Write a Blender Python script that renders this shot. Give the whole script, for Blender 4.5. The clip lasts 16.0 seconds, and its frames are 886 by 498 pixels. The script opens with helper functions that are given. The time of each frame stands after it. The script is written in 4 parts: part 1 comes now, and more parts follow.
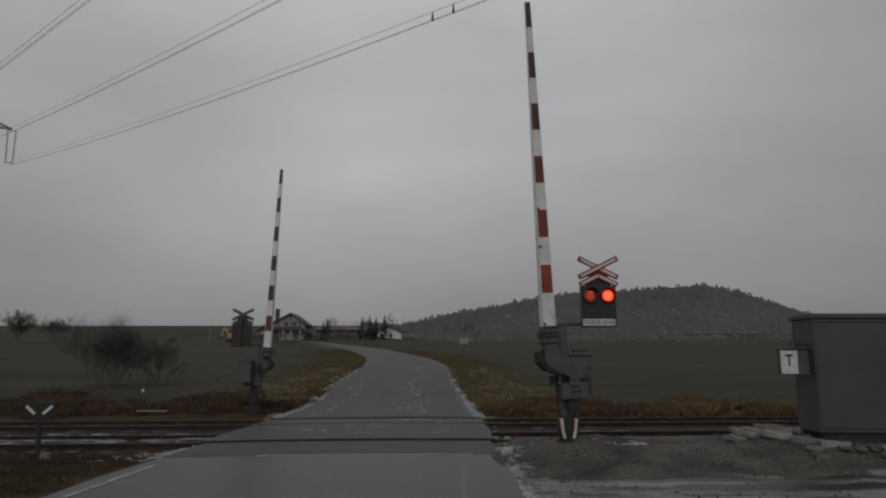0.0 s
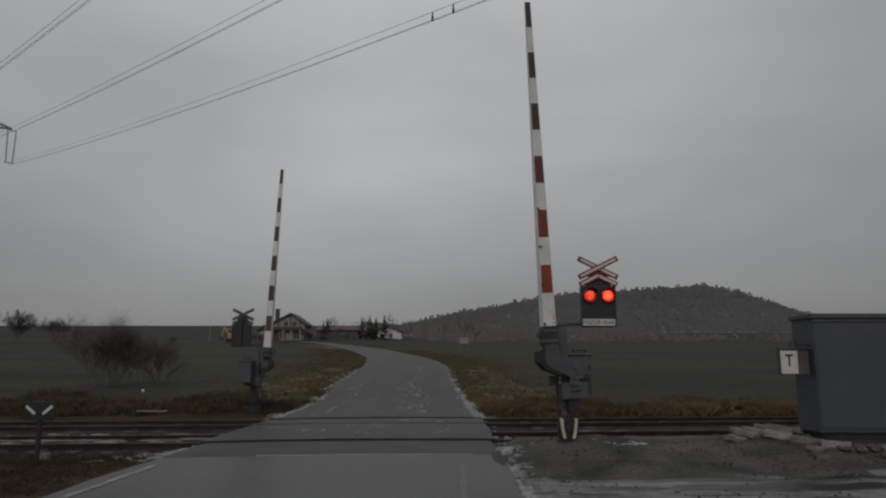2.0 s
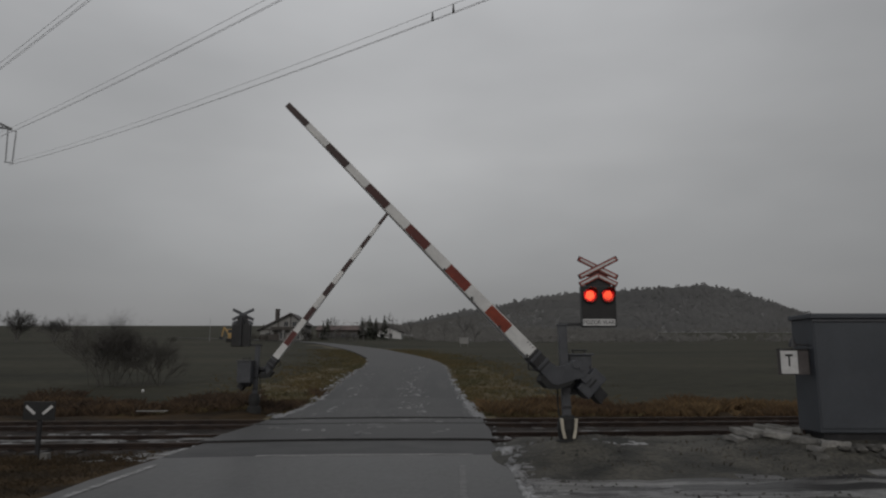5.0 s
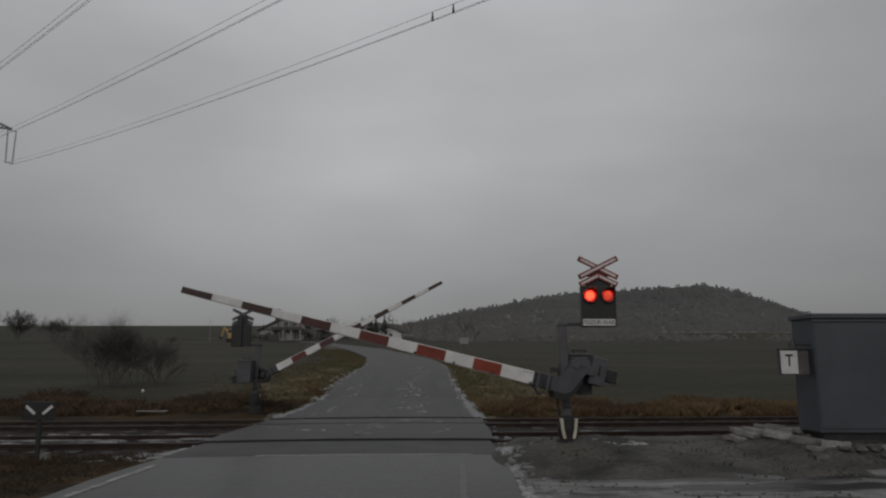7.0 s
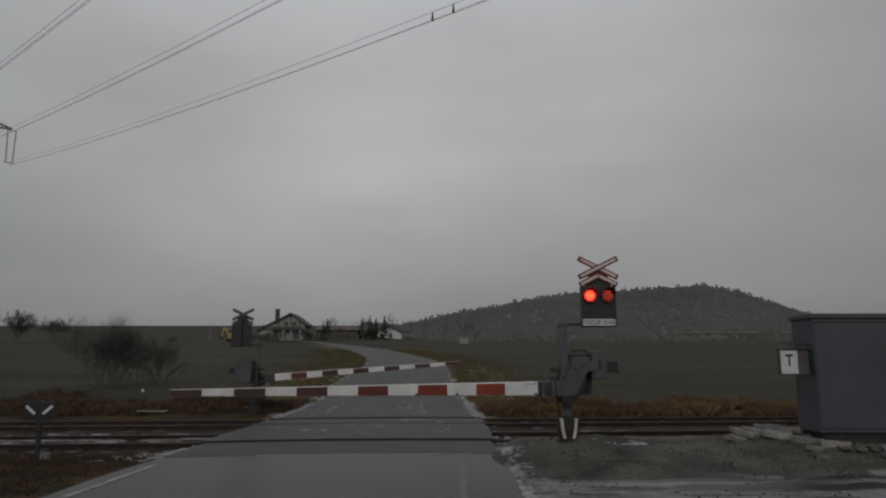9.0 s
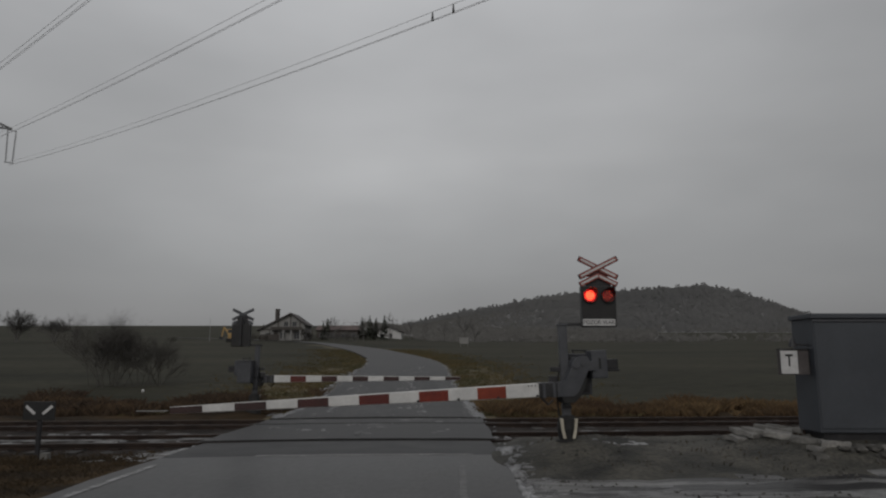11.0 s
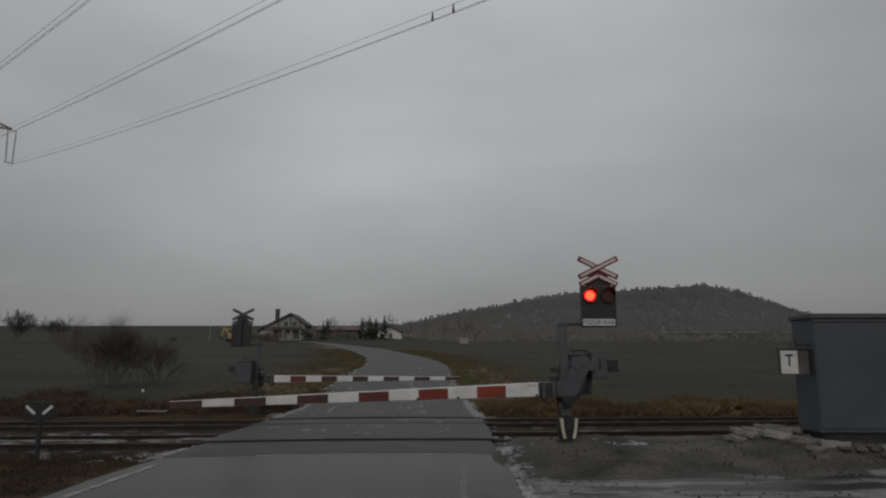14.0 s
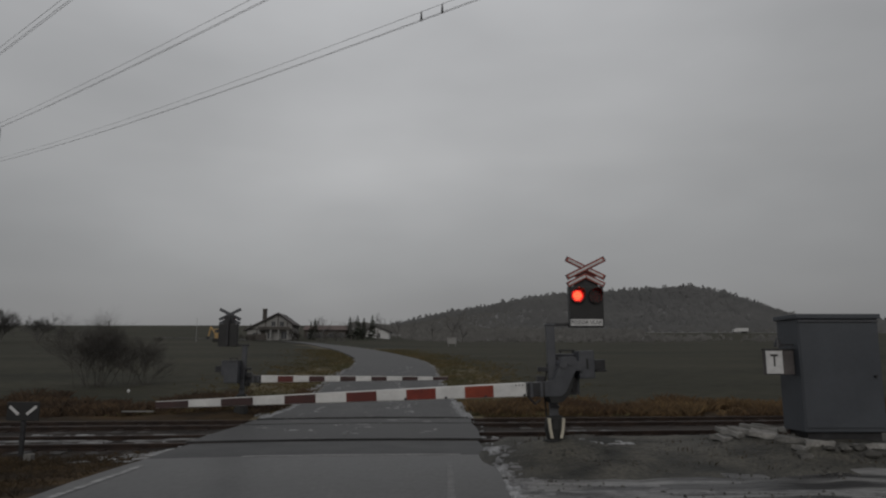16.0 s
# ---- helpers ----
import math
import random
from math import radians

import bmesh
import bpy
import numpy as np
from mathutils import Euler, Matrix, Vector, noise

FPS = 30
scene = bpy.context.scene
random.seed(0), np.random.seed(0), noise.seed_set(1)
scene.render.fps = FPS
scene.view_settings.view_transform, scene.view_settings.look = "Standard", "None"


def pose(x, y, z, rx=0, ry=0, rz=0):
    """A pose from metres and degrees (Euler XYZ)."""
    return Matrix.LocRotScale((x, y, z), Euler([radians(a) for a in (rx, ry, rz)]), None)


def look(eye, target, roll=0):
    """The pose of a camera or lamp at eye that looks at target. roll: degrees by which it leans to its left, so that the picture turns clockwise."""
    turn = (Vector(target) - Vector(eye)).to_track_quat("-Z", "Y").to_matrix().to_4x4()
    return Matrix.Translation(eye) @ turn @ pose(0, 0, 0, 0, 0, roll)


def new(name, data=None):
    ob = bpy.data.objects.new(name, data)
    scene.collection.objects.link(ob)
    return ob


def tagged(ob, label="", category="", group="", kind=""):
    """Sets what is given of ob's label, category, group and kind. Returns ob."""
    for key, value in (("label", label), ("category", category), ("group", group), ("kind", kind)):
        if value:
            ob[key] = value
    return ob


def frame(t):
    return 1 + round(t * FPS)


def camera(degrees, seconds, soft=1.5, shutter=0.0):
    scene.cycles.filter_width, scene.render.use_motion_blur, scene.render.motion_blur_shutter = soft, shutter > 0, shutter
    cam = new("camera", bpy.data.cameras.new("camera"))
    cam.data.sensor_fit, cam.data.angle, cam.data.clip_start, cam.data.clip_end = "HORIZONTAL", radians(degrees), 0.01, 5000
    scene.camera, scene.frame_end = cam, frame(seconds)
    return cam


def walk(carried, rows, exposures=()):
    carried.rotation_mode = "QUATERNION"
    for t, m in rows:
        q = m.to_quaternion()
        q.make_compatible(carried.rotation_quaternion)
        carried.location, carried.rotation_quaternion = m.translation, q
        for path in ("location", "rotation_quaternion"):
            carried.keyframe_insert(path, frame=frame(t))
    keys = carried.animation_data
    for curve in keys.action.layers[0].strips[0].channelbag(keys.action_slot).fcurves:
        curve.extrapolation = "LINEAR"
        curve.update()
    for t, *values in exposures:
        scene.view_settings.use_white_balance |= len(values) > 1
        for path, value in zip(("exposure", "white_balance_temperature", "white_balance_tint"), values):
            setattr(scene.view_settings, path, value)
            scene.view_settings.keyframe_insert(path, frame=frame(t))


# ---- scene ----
cam = camera(64.2, 16.0, soft=2.2)
EYE = (0.0, 0.0, 1.35)
TILT = 9.27
# small hand shake at the end: seconds, turn to the right, turn up (degrees)
SHAKE = [(14.4, 0, 0), (14.6, -0.07, 0), (14.7, -0.02, 0), (14.8, 0.08, 0), (14.9, 0.18, 0.02), (15.0, 0.44, 0.05), (15.1, 0.61, 0.1),
         (15.2, 0.7, 0.17), (15.4, 0.72, 0.17), (15.5, 0.58, 0.13), (15.6, 0.45, 0.04), (15.7, 0.6, 0.0), (15.8, 0.73, 0.0), (15.9, 0.86, 0.0), (16.0, 0.97, 0.0)]
walk(cam, [(0.0, pose(*EYE, 90 + TILT, 0, 0))] + [(t, pose(*EYE, 90 + TILT + up, 0, -turn)) for t, turn, up in SHAKE])

# ---- world and light: a low overcast sky, brighter towards the zenith ----
SKY = 0.99
world = bpy.data.worlds.new("overcast")
scene.world = world
world.use_nodes = True
wn, wl = world.node_tree.nodes, world.node_tree.links
wn.clear()
w_out = wn.new("ShaderNodeOutputWorld")
w_bg = wn.new("ShaderNodeBackground")
w_sky = wn.new("ShaderNodeTexSky")
w_sky.sky_type, w_sky.sun_disc = "NISHITA", False
w_sky.sun_elevation, w_sky.sun_rotation = radians(30), radians(160)
w_sky.air_density, w_sky.dust_density = 1.0, 6.0
w_co = wn.new("ShaderNodeTexCoord")
w_sep = wn.new("ShaderNodeSeparateXYZ")
wl.new(w_co.outputs["Generated"], w_sep.inputs[0])
w_ramp = wn.new("ShaderNodeValToRGB")
w_ramp.color_ramp.elements[0].position, w_ramp.color_ramp.elements[0].color = 0.0, (0.26, 0.26, 0.263, 1)
w_ramp.color_ramp.elements[1].position, w_ramp.color_ramp.elements[1].color = 1.0, (0.56, 0.56, 0.575, 1)
for at, c in ((0.12, (0.325, 0.327, 0.33, 1)), (0.28, (0.455, 0.457, 0.46, 1)), (0.5, (0.50, 0.505, 0.515, 1))):
    e = w_ramp.color_ramp.elements.new(at)
    e.color = c
wl.new(w_sep.outputs["Z"], w_ramp.inputs[0])
w_map = wn.new("ShaderNodeMapping")
w_map.inputs["Scale"].default_value = (1.0, 1.0, 2.6)
wl.new(w_co.outputs["Generated"], w_map.inputs[0])
w_noise = wn.new("ShaderNodeTexNoise")
w_noise.inputs["Scale"].default_value, w_noise.inputs["Detail"].default_value = 2.1, 5
w_noise.inputs["Roughness"].default_value = 0.42
wl.new(w_map.outputs[0], w_noise.inputs["Vector"])
w_cl = wn.new("ShaderNodeMapRange")
w_cl.inputs[1].default_value, w_cl.inputs[2].default_value = 0.3, 0.7
w_cl.inputs[3].default_value, w_cl.inputs[4].default_value = 0.84, 1.12
wl.new(w_noise.outputs["Fac"], w_cl.inputs[0])
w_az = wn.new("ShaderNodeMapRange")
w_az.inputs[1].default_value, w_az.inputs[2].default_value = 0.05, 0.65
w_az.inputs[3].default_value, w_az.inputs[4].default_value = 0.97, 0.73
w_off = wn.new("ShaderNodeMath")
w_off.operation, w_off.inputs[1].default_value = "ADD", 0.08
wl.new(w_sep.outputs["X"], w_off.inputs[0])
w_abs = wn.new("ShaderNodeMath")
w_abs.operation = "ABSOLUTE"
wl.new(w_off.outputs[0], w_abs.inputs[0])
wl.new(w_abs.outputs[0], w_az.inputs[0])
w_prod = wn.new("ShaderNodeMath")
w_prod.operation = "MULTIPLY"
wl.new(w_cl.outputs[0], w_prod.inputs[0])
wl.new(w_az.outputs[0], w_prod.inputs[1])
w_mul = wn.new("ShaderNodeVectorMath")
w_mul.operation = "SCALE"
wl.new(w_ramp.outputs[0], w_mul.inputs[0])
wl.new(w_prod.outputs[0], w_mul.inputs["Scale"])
w_dim = wn.new("ShaderNodeVectorMath")
w_dim.operation = "SCALE"
w_dim.inputs["Scale"].default_value = 0.08
wl.new(w_sky.outputs[0], w_dim.inputs[0])
w_mix = wn.new("ShaderNodeMixRGB")
w_mix.inputs[0].default_value = 0.06
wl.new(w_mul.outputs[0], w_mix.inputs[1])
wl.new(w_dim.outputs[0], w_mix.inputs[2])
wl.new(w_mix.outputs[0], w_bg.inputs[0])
w_bg.inputs[1].default_value = SKY
wl.new(w_bg.outputs[0], w_out.inputs[0])

sun_data = bpy.data.lights.new("sun", "SUN")
sun_data.energy, sun_data.angle, sun_data.color = 0.6, radians(25), (1.0, 0.97, 0.93)
sun = new("sun", sun_data)
sun.matrix_world = look((-20, -60, 45), (0, 0, 0))
scene.view_settings.exposure = 0.0


# ---- materials ----
def mat(name, c1, c2, scale=6.0, rough=0.7, bump=0.2, metal=0.0, fine=60.0, spread=0.25, per=None, dist=0.01, lo=0.35, hi=0.65, stretch=None, gloss=0.5, canopy=None):
    """Two-scale mottled surface; per: 'object' or 'island' shifts the brightness piece by piece."""
    m = bpy.data.materials.new(name)
    m.use_nodes = True
    n, l = m.node_tree.nodes, m.node_tree.links
    b = n["Principled BSDF"]
    co = n.new("ShaderNodeTexCoord")
    big = n.new("ShaderNodeTexNoise")
    big.inputs["Scale"].default_value, big.inputs["Detail"].default_value = scale, 6
    src_co = co.outputs["Object"]
    if stretch:
        mp = n.new("ShaderNodeMapping")
        mp.inputs["Scale"].default_value = stretch
        l.new(src_co, mp.inputs[0])
        src_co = mp.outputs[0]
    b.inputs["Specular IOR Level"].default_value = gloss
    l.new(src_co, big.inputs["Vector"])
    mr = n.new("ShaderNodeMapRange")
    mr.inputs[1].default_value, mr.inputs[2].default_value = lo, hi
    l.new(big.outputs["Fac"], mr.inputs[0])
    mix = n.new("ShaderNodeMixRGB")
    mix.inputs[1].default_value, mix.inputs[2].default_value = (*c1, 1), (*c2, 1)
    l.new(mr.outputs[0], mix.inputs[0])
    small = n.new("ShaderNodeTexNoise")
    small.inputs["Scale"].default_value, small.inputs["Detail"].default_value = fine, 4
    l.new(src_co if stretch else co.outputs["Object"], small.inputs["Vector"])
    var = n.new("ShaderNodeMapRange")
    var.inputs[1].default_value, var.inputs[2].default_value = 0.25, 0.75
    var.inputs[3].default_value, var.inputs[4].default_value = 1 - spread, 1 + spread
    l.new(small.outputs["Fac"], var.inputs[0])
    sc = n.new("ShaderNodeVectorMath")
    sc.operation = "SCALE"
    l.new(mix.outputs[0], sc.inputs[0])
    l.new(var.outputs[0], sc.inputs["Scale"])
    out = sc.outputs[0]
    if per:
        src = n.new("ShaderNodeObjectInfo" if per == "object" else "ShaderNodeNewGeometry")
        pr = n.new("ShaderNodeMapRange")
        pr.inputs[3].default_value, pr.inputs[4].default_value = 0.65, 1.35
        l.new(src.outputs["Random" if per == "object" else "Random Per Island"], pr.inputs[0])
        s2 = n.new("ShaderNodeVectorMath")
        s2.operation = "SCALE"
        l.new(out, s2.inputs[0])
        l.new(pr.outputs[0], s2.inputs["Scale"])
        out = s2.outputs[0]
    l.new(out, b.inputs["Base Color"])
    rr = n.new("ShaderNodeMapRange")
    rr.inputs[3].default_value, rr.inputs[4].default_value = max(0.05, rough - 0.12), min(1, rough + 0.12)
    l.new((big if stretch else small).outputs["Fac"], rr.inputs[0])
    l.new(rr.outputs[0], b.inputs["Roughness"])
    b.inputs["Metallic"].default_value = metal
    if bump:
        bp = n.new("ShaderNodeBump")
        bp.inputs["Strength"].default_value, bp.inputs["Distance"].default_value = bump, dist
        l.new(small.outputs["Fac"], bp.inputs["Height"])
        l.new(bp.outputs[0], b.inputs["Normal"])
    # One fixed shading normal, so the light falls evenly over all crowns.
    if canopy:
        up = n.new("ShaderNodeCombineXYZ")
        for k, v in enumerate(canopy):
            up.inputs[k].default_value = v
        l.new(up.outputs[0], b.inputs["Normal"])
    return m


def glow(name, color, strength):
    m = bpy.data.materials.new(name)
    m.use_nodes = True
    b = m.node_tree.nodes["Principled BSDF"]
    b.inputs["Base Color"].default_value = (0.3, 0.01, 0.01, 1)
    b.inputs["Emission Color"].default_value = (*color, 1)
    b.inputs["Emission Strength"].default_value = strength
    return m


M = dict(
    asphalt=mat("wet_asphalt", (0.011, 0.011, 0.0115), (0.060, 0.0595, 0.0585), 1.3, 0.42, 0.4, fine=14, spread=0.45, stretch=(1.2, 0.40, 1.0), gloss=0.35, lo=0.36, hi=0.74),
    worn_asphalt=mat("worn_wet_asphalt", (0.010, 0.010, 0.0105), (0.066, 0.0655, 0.065), 1.1, 0.55, 0.4, fine=12, spread=0.45, stretch=(1.6, 0.14, 1.0), gloss=0.2, lo=0.36, hi=0.74),
    patch=mat("asphalt_patch", (0.020, 0.020, 0.0215), (0.040, 0.040, 0.040), 1.3, 0.6, 0.4, fine=40, spread=0.25, gloss=0.3),
    panel=mat("crossing_panel", (0.015, 0.015, 0.016), (0.042, 0.0415, 0.041), 1.2, 0.55, 0.35, fine=26, spread=0.35, gloss=0.25, stretch=(0.45, 1.6, 1.0)),
    faint=mat("faint_road_paint", (0.070, 0.070, 0.070), (0.115, 0.115, 0.115), 6, 0.6, 0.2, fine=30, spread=0.4, lo=0.35, hi=0.65),
    line=mat("worn_road_paint", (0.085, 0.085, 0.085), (0.24, 0.24, 0.24), 7, 0.6, 0.2, fine=40, lo=0.4, hi=0.6),
    # Field tones greyed a little, which puts some haze into the colour.
    ground=mat("winter_field", (0.0205, 0.0215, 0.0148), (0.0520, 0.0490, 0.0355), 0.12, 0.95, 0.6, fine=3.5, spread=0.35, dist=0.05, gloss=0.1, stretch=(0.35, 1.0, 1.0), lo=0.28, hi=0.72),
    dirt=mat("muddy_dirt", (0.013, 0.013, 0.010), (0.060, 0.056, 0.045), 1.4, 0.8, 1.0, fine=17, spread=0.75, dist=0.05),
    ballast=mat("rusty_ballast", (0.0150, 0.0122, 0.0108), (0.040, 0.033, 0.0285), 1.3, 0.85, 1.0, fine=22, spread=0.6, dist=0.04, gloss=0.12),
    grass=mat("dry_grass", (0.058, 0.033, 0.016), (0.118, 0.076, 0.034), 0.35, 0.95, 0, fine=6, per="island"),
    deadgrass=mat("dark_dead_grass", (0.020, 0.0135, 0.0065), (0.046, 0.029, 0.011), 0.6, 0.95, 0, fine=6, per="island"),
    verge=mat("green_verge_grass", (0.100, 0.072, 0.028), (0.062, 0.058, 0.026), 0.4, 0.95, 0, fine=6, per="island"),
    rail=mat("rusty_rail", (0.018, 0.011, 0.009), (0.038, 0.024, 0.018), 3, 0.55, 0.2, metal=0.4, fine=30),
    sleeper=mat("old_sleeper", (0.018, 0.016, 0.015), (0.042, 0.038, 0.035), 3, 0.85, 0.5, fine=30, per="object"),
    snow=mat("old_snow", (0.09, 0.092, 0.095), (0.27, 0.274, 0.28), 2.5, 0.7, 0.3, fine=15),
    white=mat("boom_white_paint", (0.49, 0.49, 0.485), (0.59, 0.59, 0.58), 4, 0.42, 0.05, fine=25, spread=0.07),
    # Headlight return painted into the reds: orange at the root, dark towards the tip.
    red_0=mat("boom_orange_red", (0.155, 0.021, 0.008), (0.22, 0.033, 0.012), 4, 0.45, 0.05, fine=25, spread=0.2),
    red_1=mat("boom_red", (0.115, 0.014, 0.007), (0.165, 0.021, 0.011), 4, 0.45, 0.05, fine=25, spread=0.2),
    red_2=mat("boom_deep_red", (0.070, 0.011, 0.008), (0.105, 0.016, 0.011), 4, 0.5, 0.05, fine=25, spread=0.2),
    red_3=mat("boom_dim_red", (0.034, 0.010, 0.009), (0.052, 0.014, 0.012), 4, 0.55, 0.05, fine=25, spread=0.2),
    red_4=mat("boom_unlit_red", (0.026, 0.012, 0.011), (0.040, 0.016, 0.015), 4, 0.55, 0.05, fine=25, spread=0.2),
    cream=mat("cream_reflector", (0.36, 0.33, 0.27), (0.46, 0.43, 0.35), 6, 0.5, 0.03, fine=25, spread=0.1),
    grey=mat("grey_paint", (0.042, 0.045, 0.053), (0.062, 0.065, 0.073), 5, 0.5, 0.08, fine=30, spread=0.12),
    dark=mat("dark_steel", (0.018, 0.018, 0.020), (0.034, 0.034, 0.037), 5, 0.5, 0.1, metal=0.3, fine=30),
    black=mat("black_paint", (0.006, 0.006, 0.007), (0.012, 0.012, 0.012), 5, 0.5, 0.05, fine=30),
    signwhite=mat("sign_white", (0.42, 0.42, 0.42), (0.52, 0.52, 0.52), 6, 0.5, 0.03, fine=25, spread=0.08),
    signred=mat("sign_red", (0.19, 0.022, 0.014), (0.26, 0.036, 0.018), 6, 0.45, 0.03, fine=25, spread=0.1),
    lens_off=mat("unlit_red_glass", (0.010, 0.0008, 0.001), (0.016, 0.001, 0.0015), 6, 0.25, 0.0, fine=25, spread=0.1),
    cabinet=mat("cabinet_grey", (0.038, 0.043, 0.052), (0.050, 0.056, 0.066), 1.6, 0.5, 0.06, fine=20, spread=0.10),
    brown=mat("phone_box_brown", (0.050, 0.043, 0.043), (0.072, 0.063, 0.062), 6, 0.6, 0.1, fine=30),
    concrete=mat("weathered_concrete", (0.085, 0.083, 0.078), (0.17, 0.165, 0.155), 2.5, 0.85, 0.5, fine=25, spread=0.25, per="object"),
    bark=mat("bare_twigs", (0.030, 0.026, 0.022), (0.050, 0.044, 0.037), 2, 0.9, 0.0, fine=8, spread=0.3),
    thornbark=mat("thorn_twigs", (0.050, 0.046, 0.042), (0.080, 0.073, 0.066), 1, 0.95, 0.0, fine=5, spread=0.3),
    # Twigs of the far trees, made paler to carry the haze in their colour.
    hazebark=mat("hazed_twigs", (0.085, 0.082, 0.079), (0.115, 0.11, 0.105), 0.3, 0.95, 0.0, fine=2, spread=0.3),
    # Distance haze painted in: the forest's tone is lifted to a flat pale grey.
    wood=mat("hazed_hill_forest", (0.126, 0.127, 0.128), (0.146, 0.146, 0.145), 0.012, 1.0, 0.0, fine=0.2, spread=0.10, gloss=0.0, canopy=(0.0, -0.6, 0.8)),
    conifer=mat("dark_conifer", (0.035, 0.04, 0.03), (0.055, 0.062, 0.045), 0.6, 0.95, 0.0, fine=4, spread=0.3, per="island"),
    plaster=mat("white_plaster", (0.20, 0.198, 0.193), (0.27, 0.267, 0.26), 0.4, 0.85, 0.1, fine=4, spread=0.1),
    timber=mat("dark_timber", (0.045, 0.04, 0.037), (0.065, 0.057, 0.05), 1, 0.8, 0.1, fine=6),
    roof=mat("dark_roof_tiles", (0.05, 0.045, 0.044), (0.075, 0.068, 0.065), 0.8, 0.8, 0.3, fine=5, spread=0.2),
    redroof=mat("brown_roof_sheets", (0.07, 0.048, 0.043), (0.095, 0.066, 0.06), 0.8, 0.8, 0.3, fine=5, spread=0.2),
    pane=mat("dark_window_glass", (0.03, 0.033, 0.037), (0.05, 0.053, 0.06), 1, 0.12, 0.0, fine=3),
    # Muted yellow: distance haze is mixed into the machine's paint.
    yellow=mat("machine_yellow", (0.28, 0.175, 0.06), (0.34, 0.225, 0.085), 2, 0.5, 0.05, fine=10, spread=0.1),
    # Cable grey lightened to paint in the fog that softens the lines.
    wire=mat("aluminium_cable", (0.36, 0.36, 0.37), (0.42, 0.42, 0.43), 0.2, 0.6, 0.0, fine=1),
    steel=mat("pylon_steel", (0.20, 0.205, 0.21), (0.28, 0.285, 0.29), 0.3, 0.6, 0.0, fine=2),
    wetmud=mat("wet_rutted_mud", (0.012, 0.0115, 0.011), (0.150, 0.149, 0.146), 1.2, 0.42, 1.0, fine=9, spread=0.55, dist=0.04, stretch=(0.30, 2.4, 1.0), lo=0.46, hi=0.57),
    vergesoil=mat("verge_turf", (0.054, 0.044, 0.022), (0.090, 0.069, 0.030), 0.5, 0.95, 0.6, fine=7, spread=0.4, dist=0.03),
    # Scrub colour raised above the twigs' own tone: painted haze.
    scrub=mat("hazed_scrub", (0.108, 0.106, 0.102), (0.140, 0.137, 0.131), 0.05, 1.0, 0.0, fine=0.5, spread=0.2, gloss=0.0, canopy=(0.0, -0.6, 0.8)),
    # Lifted with the same painted haze as the forest above it.
    hillsoil=mat("hazed_undergrowth", (0.098, 0.097, 0.095), (0.112, 0.110, 0.107), 0.03, 1.0, 0.0, fine=0.4, spread=0.15),
    deadturf=mat("dead_brown_turf", (0.016, 0.0115, 0.007), (0.052, 0.034, 0.017), 0.7, 0.95, 0.6, fine=6, spread=0.45, dist=0.03, gloss=0.1, stretch=(0.5, 1.2, 1.0)),
    russet=mat("russet_dead_grass", (0.034, 0.021, 0.013), (0.070, 0.044, 0.023), 0.35, 0.95, 0, fine=6, per="island"),
    clod=mat("stones_and_clods", (0.022, 0.021, 0.018), (0.075, 0.072, 0.066), 2, 0.85, 0.4, fine=30, spread=0.4, per="island"),
    slush=mat("thin_slush", (0.075, 0.075, 0.077), (0.165, 0.165, 0.168), 5, 0.5, 0.2, fine=25, spread=0.3),
    seam=mat("pale_seam", (0.13, 0.13, 0.13), (0.21, 0.21, 0.21), 3, 0.7, 0.1, fine=20, spread=0.4),
    rubber=mat("black_rubber", (0.012, 0.012, 0.012), (0.02, 0.02, 0.02), 5, 0.8, 0.1, fine=30),
    lamp=glow("lit_red_lamp", (1.0, 0.012, 0.012), 1.6),
    core=glow("lit_lamp_core", (1.0, 0.095, 0.038), 4.6),
)


# ---- mesh helpers ----
def mesh_from(bm, name, material, smooth=False):
    me = bpy.data.meshes.new(name)
    bmesh.ops.recalc_face_normals(bm, faces=bm.faces)
    bm.to_mesh(me)
    bm.free()
    me.materials.append(M[material])
    if smooth:
        me.shade_smooth()
    return me


def part(name, bm, material, parent=None, label="", m=None, smooth=False):
    ob = new(name, mesh_from(bm, name, material, smooth))
    if parent:
        ob.parent = parent
    if m is not None:
        ob.matrix_basis = m
    if label:
        tagged(ob, label)
    return ob


def thing(name, m, label, category, group="", kind=""):
    ob = new(name)
    ob.empty_display_size = 0.2
    ob.matrix_basis = m
    return tagged(ob, label, category, group, kind)


def box(bm, x0, x1, y0, y1, z0, z1, bevel=0.0, m=None):
    vs = [bm.verts.new((x, y, z)) for x in (x0, x1) for y in (y0, y1) for z in (z0, z1)]
    fs = [bm.faces.new([vs[i] for i in q]) for q in ((0, 1, 3, 2), (4, 6, 7, 5), (0, 4, 5, 1), (2, 3, 7, 6), (0, 2, 6, 4), (1, 5, 7, 3))]
    if bevel:
        edges = list({e for f in fs for e in f.edges})
        r = bmesh.ops.bevel(bm, geom=edges, offset=bevel, segments=2, affect="EDGES", profile=0.7)
        vs = list({v for f in r["faces"] for v in f.verts} | {v for v in vs if v.is_valid})
    if m is not None:
        bmesh.ops.transform(bm, matrix=m, verts=[v for v in vs if v.is_valid])
    return bm


def boxes(*specs, bevel=0.0):
    bm = bmesh.new()
    for s in specs:
        box(bm, *s, bevel=bevel)
    return bm


def tube(bm, a, b, r0, r1=None, sides=8, cap=True):
    a, b = Vector(a), Vector(b)
    r1 = r0 if r1 is None else r1
    d = (b - a).normalized()
    u = d.orthogonal().normalized()
    v = d.cross(u)
    rings = []
